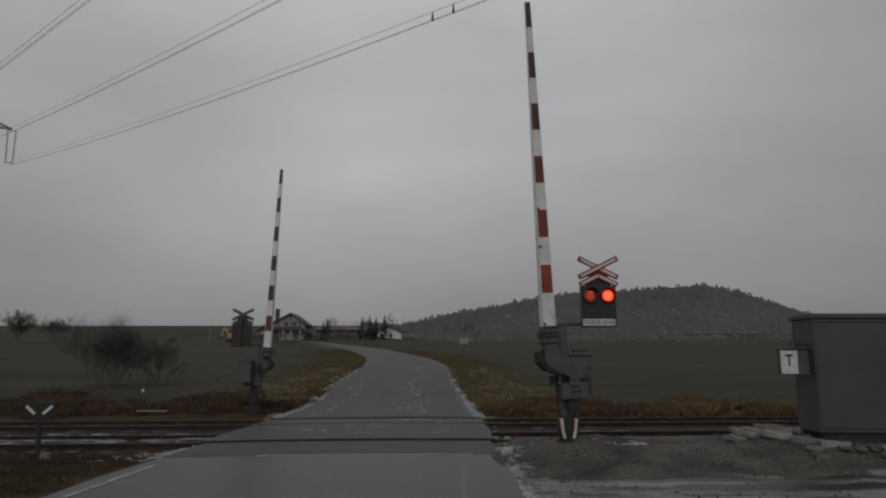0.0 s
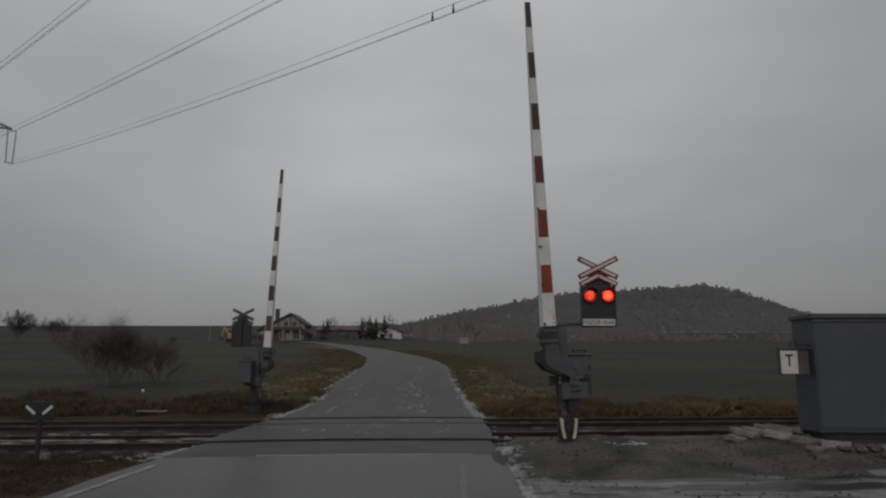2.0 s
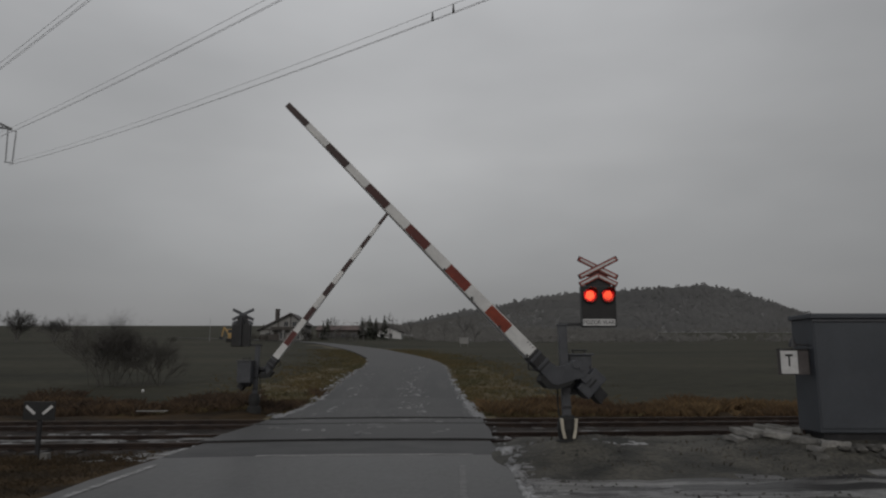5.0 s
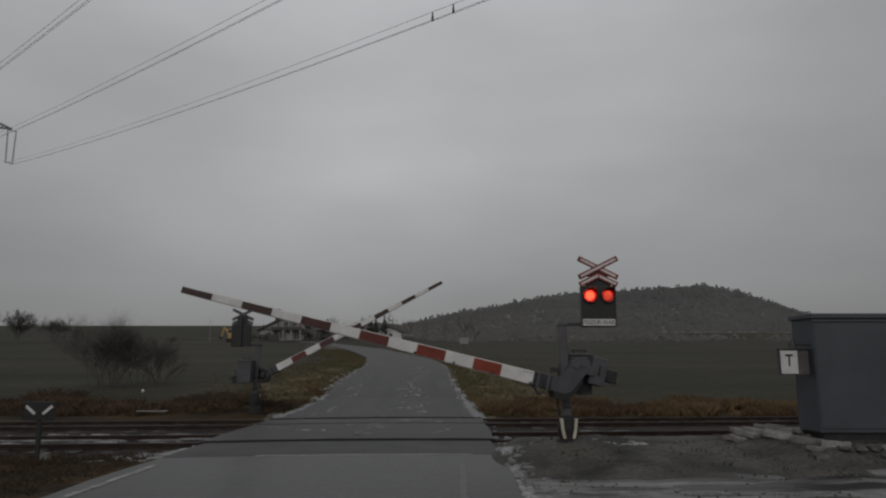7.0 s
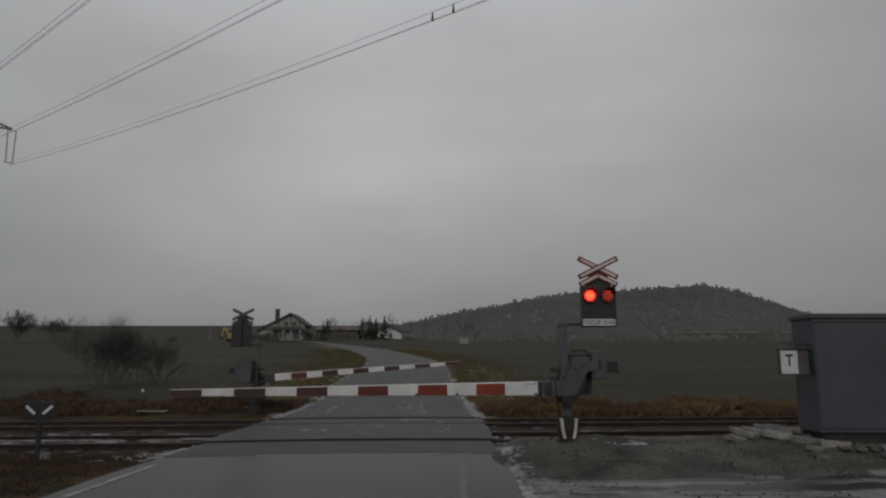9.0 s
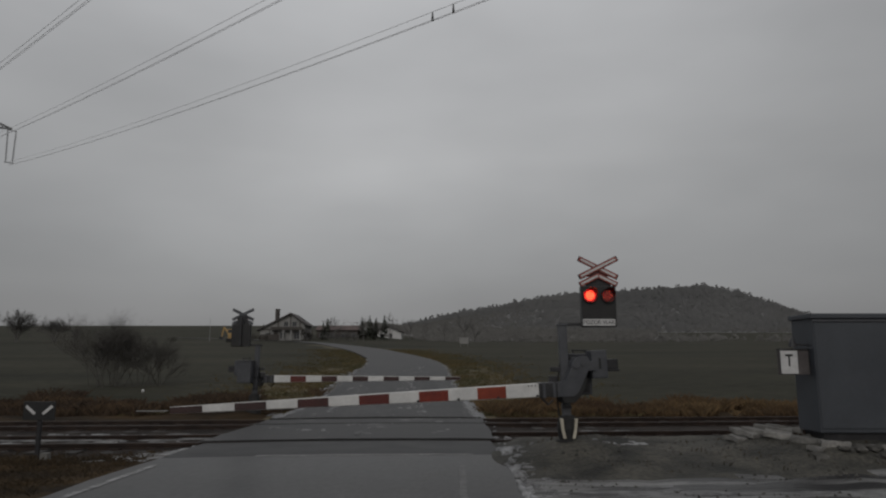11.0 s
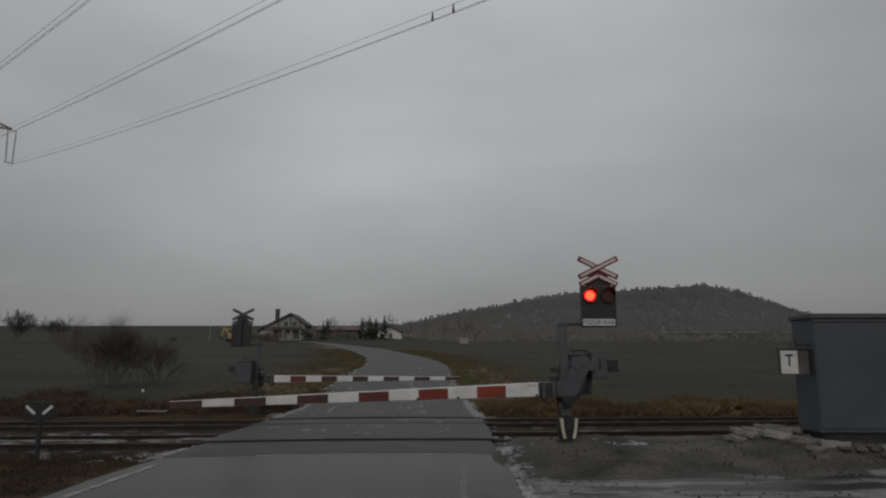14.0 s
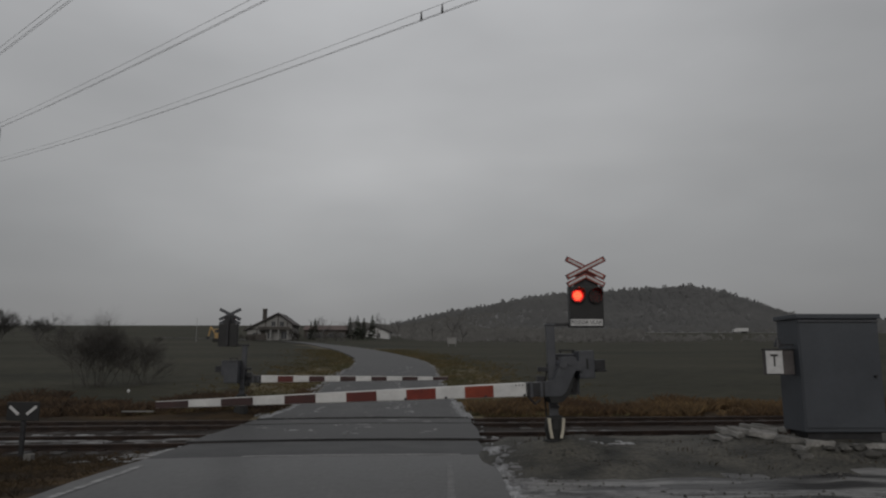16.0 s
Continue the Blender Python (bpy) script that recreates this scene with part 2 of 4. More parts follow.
    for p, r in ((a, r0), (b, r1)):
        rings.append([bm.verts.new(p + (u * math.cos(t) + v * math.sin(t)) * r) for t in (2 * math.pi * i / sides for i in range(sides))])
    for i in range(sides):
        j = (i + 1) % sides
        bm.faces.new((rings[0][i], rings[0][j], rings[1][j], rings[1][i]))
    if cap:
        bm.faces.new(rings[0][::-1])
        bm.faces.new(rings[1])
    return bm


def prism(bm, outline, y0, y1):
    """A plate: outline in x, z, between two depths."""
    a = [bm.verts.new((x, y0, z)) for x, z in outline]
    b = [bm.verts.new((x, y1, z)) for x, z in outline]
    n = len(outline)
    bm.faces.new(a)
    bm.faces.new(b[::-1])
    for i in range(n):
        j = (i + 1) % n
        bm.faces.new((a[i], b[i], b[j], a[j]))
    return bm


def soup(name, verts, faces, material, label="", category="", kind="", smooth=False):
    me = bpy.data.meshes.new(name)
    me.from_pydata(verts, [], faces)
    me.materials.append(M[material])
    if smooth:
        me.shade_smooth()
    return tagged(new(name, me), label, category, kind=kind)


# ---- the lie of the land ----
SKEW = 0.085                       # the tracks run slightly across the road
RAILS = (12.95, 14.39, 16.56, 18.0)


def rail_y(y0, x):
    return y0 + SKEW * (x + 1.5)


def lerp_table(table, v):
    if v <= table[0][0]:
        return table[0][1]
    for (a, p), (b, q) in zip(table, table[1:]):
        if v <= b:
            return p + (q - p) * (v - a) / (b - a)
    return table[-1][1]


RISE_L = [(22, 0), (26, 0.1), (32, 0.48), (44, 1.18), (60, 1.85), (85, 2.9), (120, 4.4), (167, 6.8), (250, 13.0), (450, 25.6), (900, 40)]
RISE_R = [(22, 0), (26, 0.1), (32, 0.48), (44, 1.18), (60, 1.85), (85, 2.9), (120, 4.3), (167, 6.1), (250, 9.0), (330, 12.5), (450, 21.0), (900, 40)]
ROAD_X = [(-80, -1.65), (18, -1.65), (25, -1.8), (32, -2.1), (44, -2.3), (52, -2.9), (60, -3.9), (70, -5.6), (85, -8.4), (100, -11.8), (120, -17.0), (140, -23.5), (160, -33), (175, -48), (185, -70), (190, -110)]
# the wooded ridge: bearing (x / y) and height at 820 m
RIDGE = [(-0.12, 26), (-0.07, 30), (-0.02, 42), (0.02, 50), (0.07, 56), (0.12, 65), (0.175, 72), (0.25, 75), (0.33, 79), (0.37, 82), (0.42, 74), (0.46, 64), (0.50, 52), (0.53, 45), (0.6, 44), (0.8, 36), (1.5, 30)]


def smooth_step(a, b, v):
    t = min(1, max(0, (v - a) / (b - a)))
    return t * t * (3 - 2 * t)


def land(x, y):
    w = smooth_step(-0.14, 0.02, x / max(y, 1)) if y > 60 else 0.5
    z = lerp_table(RISE_L, y) * (1 - w) + lerp_table(RISE_R, y) * w
    if y > 450:
        top = lerp_table(RIDGE, x / y) if x > -0.12 * y else 26
        z += (top - z) * smooth_step(450, 820, y)
    return z


def road_x(y):
    return lerp_table(ROAD_X, y)


ROAD_HALF = 2.5


def ground_z(x, y):
    z = land(x, y)
    off = abs(x - road_x(y))
    if y < 60:
        rough = 0.05 * noise.noise(Vector((x * 0.6, y * 0.6, 3))) + 0.03 * noise.noise(Vector((x * 2.1, y * 2.1, 7)))
        if x > 0 and y < 12:
            rough += 0.035 * noise.noise(Vector((x * 1.1, y * 3.2, 11)))
        side = smooth_step(ROAD_HALF - 0.1, ROAD_HALF + 0.9, off)
        sx = y - SKEW * (x + 1.5)
        bed = smooth_step(11.6, 12.5, sx) * (1 - smooth_step(19.0, 20.2, sx))
        z += side * (rough * (1 - 0.6 * bed) - 0.06) - side * bed * 0.03
        z -= 0.05 * (1 - side)
        # heap of earth with the signal cabinet on it, spilling over the nearest rail
        if x > 0.8:
            z += 0.15 * smooth_step(1.0, 1.5, x) * math.exp(-((sx - 12.75) / 0.55) ** 2)
            z += 0.38 * math.exp(-((x - 6.0) / 3.0) ** 2 - ((y - 10.8) / 1.25) ** 2) + 0.28 * math.exp(-((x - 2.0) / 1.1) ** 2 - ((y - 10.7) / 1.0) ** 2)
        else:
            z += 0.22 * smooth_step(4.4, 5.4, -x) * math.exp(-((x + 5.6) / 1.6) ** 2 - ((y - 20.6) / 1.2) ** 2)
            z -= 0.18 * math.exp(-((x + 9) / 3.5) ** 2 - ((y - 9.5) / 2.0) ** 2)
    else:
        z -= 0.10 * (1 - smooth_step(ROAD_HALF, ROAD_HALF + 4, off))
    return z


def spaced(*spans):
    out = []
    for a, b, step in spans:
        n = max(1, round((b - a) / step))
        out += [a + (b - a) * i / n for i in range(n)]
    return out + [spans[-1][1]]


def build_ground():
    xs = spaced((-1500, -300, 120), (-300, -80, 20), (-80, -20, 4), (-20, -12, 0.8), (-12, 9, 0.28), (9, 20, 0.8), (20, 80, 4), (80, 640, 16), (640, 1500, 120))
    ys = spaced((-300, -20, 40), (-20, 4, 2), (4, 22, 0.24), (22, 34, 0.6), (34, 70, 2), (70, 200, 6), (200, 1000, 20), (1000, 2600, 200))
    nx = len(xs)
    verts = [(x, y, ground_z(x, y)) for y in ys for x in xs]
    faces, mats = [], []
    for j in range(len(ys) - 1):
        for i in range(nx - 1):
            faces.append((j * nx + i, j * nx + i + 1, (j + 1) * nx + i + 1, (j + 1) * nx + i))
            cx, cy = (xs[i] + xs[i + 1]) / 2, (ys[j] + ys[j + 1]) / 2
            jig = 0.35 * noise.noise(Vector((cx * 0.9, cy * 0.9, 0)))
            sx = cy - SKEW * (cx + 1.5) + jig
            k = 0
            off = abs(cx - road_x(cy))
            if (13.3 if cx > 1.0 else 12.2) < sx < 19.0:
                k = 2
            elif cx > 0 and sx < 13.4 and cx + jig < 30:
                k = 3 if cy + 0.5 * jig < 8.9 + 0.05 * cx else 1
            elif cx < 0 and sx < 12.3 and cx + jig > -30:
                k = 6
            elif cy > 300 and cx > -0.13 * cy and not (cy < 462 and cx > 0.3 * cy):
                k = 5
            elif 18.9 < sx < (26.0 if cx < -4 else 22.0) + 3 * jig and off > 3.0:
                k = 6
            elif 15 < cy < 130 and off < 3.4 + 2.6 * (1 - smooth_step(26, 60, cy)) + 3 * jig:
                k = 4
            mats.append(k)
    ob = soup("ground", verts, faces, "ground", "winter field and muddy verge beside the tracks", "ground", "structure", smooth=True)
    ob.data.materials.append(M["dirt"])
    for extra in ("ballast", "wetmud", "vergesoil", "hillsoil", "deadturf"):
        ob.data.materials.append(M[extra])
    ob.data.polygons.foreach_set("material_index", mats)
    return ob


build_ground()


def road_strip(name, y0, y1, material, parent, lift=0.0, label="", step=1.0):
    """A slab of road between two joints that run with the tracks."""
    n = max(2, round((y1 - y0) / step))
    cols = (-1.0, -0.5, 0.0, 0.5, 1.0)
    bm = bmesh.new()
    rows = []
    for i in range(n + 1):
        y = y0 + (y1 - y0) * i / n
        wob = 0.10 * noise.noise(Vector((0, y * 0.7, 1))) if y > 6 else 0
        row = []
        for c in cols:
            x = road_x(y) + c * (ROAD_HALF - 0.9 * smooth_step(105, 145, y) + (wob if abs(c) == 1 else 0) + (0.12 if material == "panel" and abs(c) == 1 else 0))
            yy = y + SKEW * (x + 1.5) * min(1.0, max(0.0, 1.6 - y / 32))
            row.append((x, yy, land(x, yy) + lift + 0.02 * (1 - c * c)))
        rows.append(row)
    top = [[bm.verts.new(p) for p in row] for row in rows]
    low = [[bm.verts.new((p[0], p[1], p[2] - 0.16)) for p in row] for row in rows]
    for i in range(n):
        for j in range(4):
            bm.faces.new((top[i][j], top[i][j + 1], top[i + 1][j + 1], top[i + 1][j]))
        bm.faces.new((top[i][0], top[i + 1][0], low[i + 1][0], low[i][0]))
        bm.faces.new((top[i][4], low[i][4], low[i + 1][4], top[i + 1][4]))
    for a, b in ((top[0], low[0]), (top[n], low[n])):
        for j in range(4):
            bm.faces.new((a[j], b[j], b[j + 1], a[j + 1]))
    return part(name, bm, material, parent, label)


def build_road():
    road = thing("road", pose(0, 0, 0), "narrow wet grey asphalt country road", "road", kind="structure")
    road_strip("carriageway", -280, 10.85, "asphalt", road, 0.0, step=1.0)
    road_strip("asphalt_apron", 10.88, 12.87, "patch", road, -0.004, "darker asphalt strip before the rails")
    road_strip("crossing_panel", 13.03, 14.345, "panel", road, 0.022, step=0.4)
    road_strip("crossing_panel", 14.435, 16.515, "panel", road, 0.006, step=0.6)
    road_strip("crossing_panel", 16.605, 17.92, "panel", road, 0.012, step=0.4)
    road_strip("carriageway", 18.08, 190, "worn_asphalt", road, 0.022, step=1.0)
    for y, h, wide, material in ((12.985, 0.028, 0.05, "black"), (18.035, 0.038, 0.05, "black"), (10.86, 0.006, 0.10, "seam")):
        bm = bmesh.new()
        n = 16
        low, top = [], []
        for i in range(n + 1):
            x = -1.65 + (2 * i / n - 1) * (ROAD_HALF + (0.1 if material == "black" else -0.9)) + (0.5 if material == "seam" else 0)
            yy = rail_y(y, x) + 0.012 * noise.noise(Vector((x * 2, y, 4)))
            z = 0.02 * (1 - ((x + 1.65) / ROAD_HALF) ** 2) + h + 0.006 * noise.noise(Vector((x * 1.7, y, 0)))
            low.append(((x, yy - wide / 2, z - 0.08), (x, yy - wide / 2, z)))
            top.append(((x, yy + wide / 2, z), (x, yy + wide / 2, z - 0.08)))
        for i in range(n):
            q = [low[i][0], low[i][1], top[i][0], top[i][1]]
            r = [low[i + 1][0], low[i + 1][1], top[i + 1][0], top[i + 1][1]]
            for k in range(3):
                bm.faces.new([bm.verts.new(p) for p in (q[k], q[k + 1], r[k + 1], r[k])])
        bmesh.ops.remove_doubles(bm, verts=bm.verts, dist=0.0005)
        part("joint_seal", bm, material, road, "dark rubber joint along the rail" if material == "black" else "pale worn seam across the asphalt")
    for x, y, dx, dy, w in ((-1.62, 14.0, -0.03, 0.75, 0.05), (-1.5, 18.25, -0.05, 0.5, 0.06)):
        bm = bmesh.new()
        pts = [(x + dx * t + 0.05 * noise.noise(Vector((t * 4, x, y))), y + dy * (t - 0.5)) for t in (0, 0.2, 0.4, 0.6, 0.8, 1)]
        for (xa, ya2), (xb, yb2) in zip(pts, pts[1:]):
            bm.faces.new([bm.verts.new(p) for p in ((xa - w, ya2, 0.052), (xa + w, ya2, 0.052), (xb + w, yb2, 0.052), (xb - w, yb2, 0.052))])
        part("crack", bm, "black", road, "dark crack in the asphalt")
    for x0, x1, ya, yb, lean, paint in ((-3.93, -3.83, 4, 9.9, 0.0, "line"), (0.05, 0.14, 4, 9.85, 0.016, "faint")):
        bm = bmesh.new()
        n = 24
        for i in range(n):
            a, b = ya + (yb - ya) * i / n, ya + (yb - ya) * (i + 1) / n
            j, k = (0.02 * noise.noise(Vector((x0, t * 3, 0))) + lean * t for t in (a, b))
            z = 0.02 * (1 - ((x0 + 1.65) / ROAD_HALF) ** 2) + 0.006
            bm.faces.new([bm.verts.new(p) for p in ((x0 + j, a, z), (x1 + j, a, z), (x1 + k, b, z), (x0 + k, b, z))])
        part("edge_line", bm, paint, road, "worn white edge line")


build_road()


# ---- tracks ----
def build_tracks():
    rot = math.atan(SKEW)
    prof = [(-0.07, 0), (0.07, 0), (0.07, 0.012), (0.012, 0.03), (0.012, 0.115), (0.035, 0.125), (0.035, 0.16), (-0.035, 0.16), (-0.035, 0.125), (-0.012, 0.115), (-0.012, 0.03), (-0.07, 0.012)]
    rail_bm = bmesh.new()
    a = [rail_bm.verts.new((-140, y, z)) for y, z in prof]
    b = [rail_bm.verts.new((140, y, z)) for y, z in prof]
    rail_bm.faces.new(a)
    rail_bm.faces.new(b[::-1])
    for i in range(len(prof)):
        j = (i + 1) % len(prof)
        rail_bm.faces.new((a[i], b[i], b[j], a[j]))
    rail_me = mesh_from(rail_bm, "rail", "rail")
    sl_bm = bmesh.new()
    box(sl_bm, -0.12, 0.12, -1.25, 1.25, -0.12, 0.0, bevel=0.015)
    sl_me = mesh_from(sl_bm, "sleeper", "sleeper")
    plate_bm = boxes((-0.08, 0.08, -0.86, -0.58, 0.0, 0.02), (-0.08, 0.08, 0.58, 0.86, 0.0, 0.02))
    plate_me = mesh_from(plate_bm, "rail_fastening", "rail")
    for y0, y1 in ((RAILS[0], RAILS[1]), (RAILS[2], RAILS[3])):
        mid = (y0 + y1) / 2
        track = thing("railway_track", pose(-1.5, mid, -0.155, 0, 0, math.degrees(rot)), "rusty railway track on dark ballast crossing the road", "railway track", "parallel tracks", "structure")
        for s in (-0.72, 0.72):
            ob = new("rail", rail_me)
            ob.parent, ob.matrix_basis = track, pose(0, s, 0)
        for i in range(-24, 27):
            x = i * 0.6
            if abs(x + 0.2) < 2.9:
                continue
            ob = new("sleeper", sl_me)
            ob.parent, ob.matrix_basis = track, pose(x + random.uniform(-0.03, 0.03), random.uniform(-0.03, 0.03), random.uniform(0.045, 0.075), 0, 0, random.uniform(-1.5, 1.5))
            fa = new("rail_fastening", plate_me)
            fa.parent, fa.matrix_basis = ob, pose(0, 0, 0)


build_tracks()


# ---- barriers with warning signals ----
def build_barrier(m, label, sig=(0.52, 1.66), pivot=(0.05, 1.05), root=-0.53, drop=-0.31, first=0.05, step=0.435, yaw=0.0, reds=0):
    """Post in the local origin; the boom reaches towards local -x and the front faces local -y."""
    barrier = thing("level_crossing_barrier", m, label, "barrier", "crossing barriers")
    bm = boxes((-0.062, 0.062, -0.06, 0.06, 0.0, 1.66), bevel=0.012)
    box(bm, -0.075, 0.075, -0.075, 0.075, 1.66, 1.69, bevel=0.01)
    for v in bm.verts:
        v.co.x -= 0.045 * v.co.z / 1.66
    part("post", bm, "grey", barrier)
    bm = bmesh.new()
    tube(bm, (0, 0, -0.22), (0, 0, 0.0), 0.20, 0.18, 14)
    tube(bm, (0, 0, 0.0), (0, 0, 0.16), 0.125, 0.155, 14)
    tube(bm, (0, 0, 0.16), (0, 0, 0.30), 0.155, 0.14, 14)
    tube(bm, (0, 0, 0.30), (0, 0, 0.35), 0.14, 0.08, 14)
    base = part("base", bm, "rubber", barrier, "black base with white stripes")
    for s in (-1, 1):
        bm = bmesh.new()
        prism(bm, [(s * 0.045, 0.03), (s * 0.085, 0.03), (s * 0.112, 0.16), (s * 0.125, 0.31), (s * 0.085, 0.31), (s * 0.072, 0.16)], -0.158, -0.06)
        part("stripe", bm, "cream", base, "cream reflective stripe")
    # drive housing behind the post, with an overhanging lid and a carrying handle
    bm = boxes((0.03, 0.40, 0.06, 0.40, 0.64, 1.22), bevel=0.025)
    house = part("drive_housing", bm, "grey", barrier)
    lid = part("lid", boxes((0.005, 0.43, 0.035, 0.43, 1.22, 1.25), bevel=0.01), "grey", house)
    part("lid_handle", boxes((0.10, 0.34, 0.10, 0.14, 1.285, 1.31), (0.12, 0.14, 0.10, 0.14, 1.245, 1.29), (0.30, 0.32, 0.10, 0.14, 1.245, 1.29), bevel=0.004), "black", lid)
    part("hatch", boxes((0.08, 0.36, 0.042, 0.058, 0.68, 0.90), bevel=0.006), "dark", house)
    part("rib", boxes((0.03, 0.40, 0.045, 0.06, 0.93, 0.955), bevel=0.004), "grey", house)
    for z in (0.71, 0.77, 0.83):
        part("louvre", boxes((0.14, 0.32, 0.034, 0.042, z, z + 0.02)), "black", house)
    bm = bmesh.new()
    tube(bm, (0.36, 0.03, 1.05), (0.36, 0.06, 1.05), 0.02, sides=10)
    part("lock", bm, "dark", house)
    part("hinge", boxes((0.05, 0.08, 0.04, 0.06, 1.0, 1.10), (0.05, 0.08, 0.04, 0.06, 1.13, 1.20), bevel=0.004), "dark", house)
    bm = bmesh.new()
    for k in range(8):
        a, b = k / 8, (k + 1) / 8
        p = lambda q: (-0.09 - 0.05 * math.sin(q * 3.1), -0.02, 0.15 + 0.95 * q)
        tube(bm, p(a), p(b), 0.013, sides=6)
    part("cable", bm, "rubber", barrier, "black cable along the post")
    for z in (0.45, 0.75):
        part("clamp", boxes((-0.078, 0.066, -0.07, 0.07, z, z + 0.04), bevel=0.006), "dark", barrier)
    part("stop_lever", boxes((-0.24, -0.08, -0.05, 0.03, 0.98, 1.05), (-0.26, -0.14, -0.05, 0.03, 0.78, 0.92), bevel=0.01), "dark", barrier)

    # the turning boom: pivot at its origin, a tapered box beam with panels on its two faces
    boom = part("boom", bmesh_bracket(drop), "grey", barrier, "curved grey boom bracket", pose(pivot[0], -0.16, pivot[1], 0, 0, yaw))
    n = 12
    front = -0.045
    edges = [root] + [root - first - step * (k + 1) for k in range(n)]
    for i in range(n):
        xa, xb = edges[i], edges[i + 1]
        ha, hb = 0.098 - 0.052 * i / n, 0.098 - 0.052 * (i + 1) / n
        da, db = 0.21 * (1 - 0.82 * i / n), 0.21 * (1 - 0.82 * (i + 1) / n)
        bm = bmesh.new()
        a = [bm.verts.new((xa, y, z)) for y, z in ((front, drop - ha), (front + da, drop - ha), (front + da, drop + ha), (front, drop + ha))]
        b = [bm.verts.new((xb, y, z)) for y, z in ((front, drop - hb), (front + db, drop - hb), (front + db, drop + hb), (front, drop + hb))]
        for q in ((a[3], a[2], a[1], a[0]), tuple(b)):
            bm.faces.new(q)
        for k in range(4):
            bm.faces.new((a[k], a[(k + 1) % 4], b[(k + 1) % 4], b[k]))
        bmesh.ops.bevel(bm, geom=[e for e in bm.edges if abs(e.verts[0].co.x - e.verts[1].co.x) > 0.1], offset=0.010, segments=2, affect="EDGES")
        part("boom_segment", bm, "white", boom, "white boom segment")
        if i % 2:
            for y0a, y0b, out in ((front, front, -0.004), (front + da, front + db, 0.004)):
                bm = bmesh.new()
                v = [bm.verts.new((x, y, drop + h * f)) for x, h, y0 in ((xa, ha, y0a), (xb, hb, y0b)) for y in (y0, y0 + out) for f in (-0.90, 0.86)]
                for q in ((0, 1, 3, 2), (4, 6, 7, 5), (0, 4, 5, 1), (2, 3, 7, 6), (0, 2, 6, 4), (1, 5, 7, 3)):
                    bm.faces.new([v[k] for k in q])
                # Painted brightness falls panel by panel; the far boom starts further down.
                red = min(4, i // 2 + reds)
                part("red_panel", bm, "red_%d" % red, boom, "orange-red reflective boom panel" if red == 0 else "red reflective boom panel" if red < 3 else "red boom panel, painted dark as if out of the headlights")
    for i in range(4):
        x = root - 0.03 - i * 0.575
        part("bolt", boxes((x - 0.016, x + 0.016, front - 0.02, front + 0.01, drop - 0.092 + i * 0.006, drop - 0.062 + i * 0.006), bevel=0.004), "dark", boom)
    for x in (root - 0.05, root - 0.10, root - 0.15):
        part("rivet", boxes((x - 0.008, x + 0.008, front - 0.006, front + 0.004, drop + 0.06, drop + 0.076)), "dark", boom)
    # dark socket that clamps the root of the boom
    socket = part("socket", boxes((root + 0.005, root + 0.285, -0.075, 0.19, drop - 0.104, drop + 0.098), bevel=0.012), "dark", boom, "dark steel boom socket")
    for x in (root + 0.05, root + 0.20):
        part("clamp_band", boxes((x, x + 0.04, -0.085, 0.20, drop - 0.112, drop + 0.106), bevel=0.006), "grey", socket)
    # Added black piece: the shade on the bracket's underside, built as a solid.
    bm = bmesh.new()
    prism(bm, [(-0.25, drop - 0.10), (-0.21, drop - 0.20), (-0.05, drop - 0.20), (0.07, drop - 0.09), (0.16, drop + 0.13), (0.10, drop + 0.17), (-0.01, drop - 0.04), (-0.10, drop - 0.10)], -0.07, 0.20)
    part("buffer", bm, "rubber", boom, "black piece added as shade under the bracket")
    bm = bmesh.new()
    tube(bm, (root + 0.02, -0.06, drop - 0.10), (root + 0.12, -0.06, drop - 0.21), 0.014, sides=6)
    tube(bm, (root + 0.12, -0.06, drop - 0.21), (root + 0.20, -0.06, drop - 0.15), 0.012, sides=6)
    part("latch", bm, "dark", boom)
    weight = part("counterweight", boxes((0.26, 0.50, -0.02, 0.30, -0.22, 0.19), bevel=0.02), "grey", boom, "grey counterweight block")
    part("slot", boxes((0.37, 0.40, -0.026, -0.018, -0.08, 0.07), bevel=0.002), "black", weight)
    part("end_block", boxes((0.50, 0.68, 0.02, 0.24, -0.10, 0.05), (0.52, 0.69, 0.0, 0.26, -0.13, -0.10), bevel=0.012), "dark", weight, "dark end block")

    # the warning signal on its bracket
    signal = new("warning_signal")
    signal.parent = barrier
    signal.matrix_basis = pose(sig[0], -0.02, sig[1])
    tagged(signal, "black light unit with crossbuck")
    part("bracket", boxes((-0.60, 0.02, 0.06, 0.10, 0.0, 0.05), (-0.03, 0.03, 0.14, 0.19, 0.0, 0.80), bevel=0.006), "dark", signal)
    bm = bmesh.new()
    x, z0, z1 = 0.262, -0.018, 0.60
    box(bm, -x, x, 0.0, 0.14, z0, z1, bevel=0.012)
    part("light_board", bm, "black", signal)
    part("name_plate", boxes((-0.25, 0.235, -0.018, 0.02, 0.0, 0.10), bevel=0.008), "signwhite", signal, "white plate with black lettering")
    txt = bpy.data.curves.new("plate_text", "FONT")
    txt.body, txt.size, txt.align_x, txt.align_y, txt.extrude = "POZOR VLAK", 0.078, "CENTER", "CENTER", 0.001
    deps_ob = bpy.data.objects.new("plate_lettering", txt)
    scene.collection.objects.link(deps_ob)
    dg = bpy.context.evaluated_depsgraph_get()
    me = bpy.data.meshes.new_from_object(deps_ob.evaluated_get(dg))
    bpy.data.objects.remove(deps_ob)
    me.materials.clear()
    me.materials.append(M["black"])
    letters = new("plate_lettering", me)
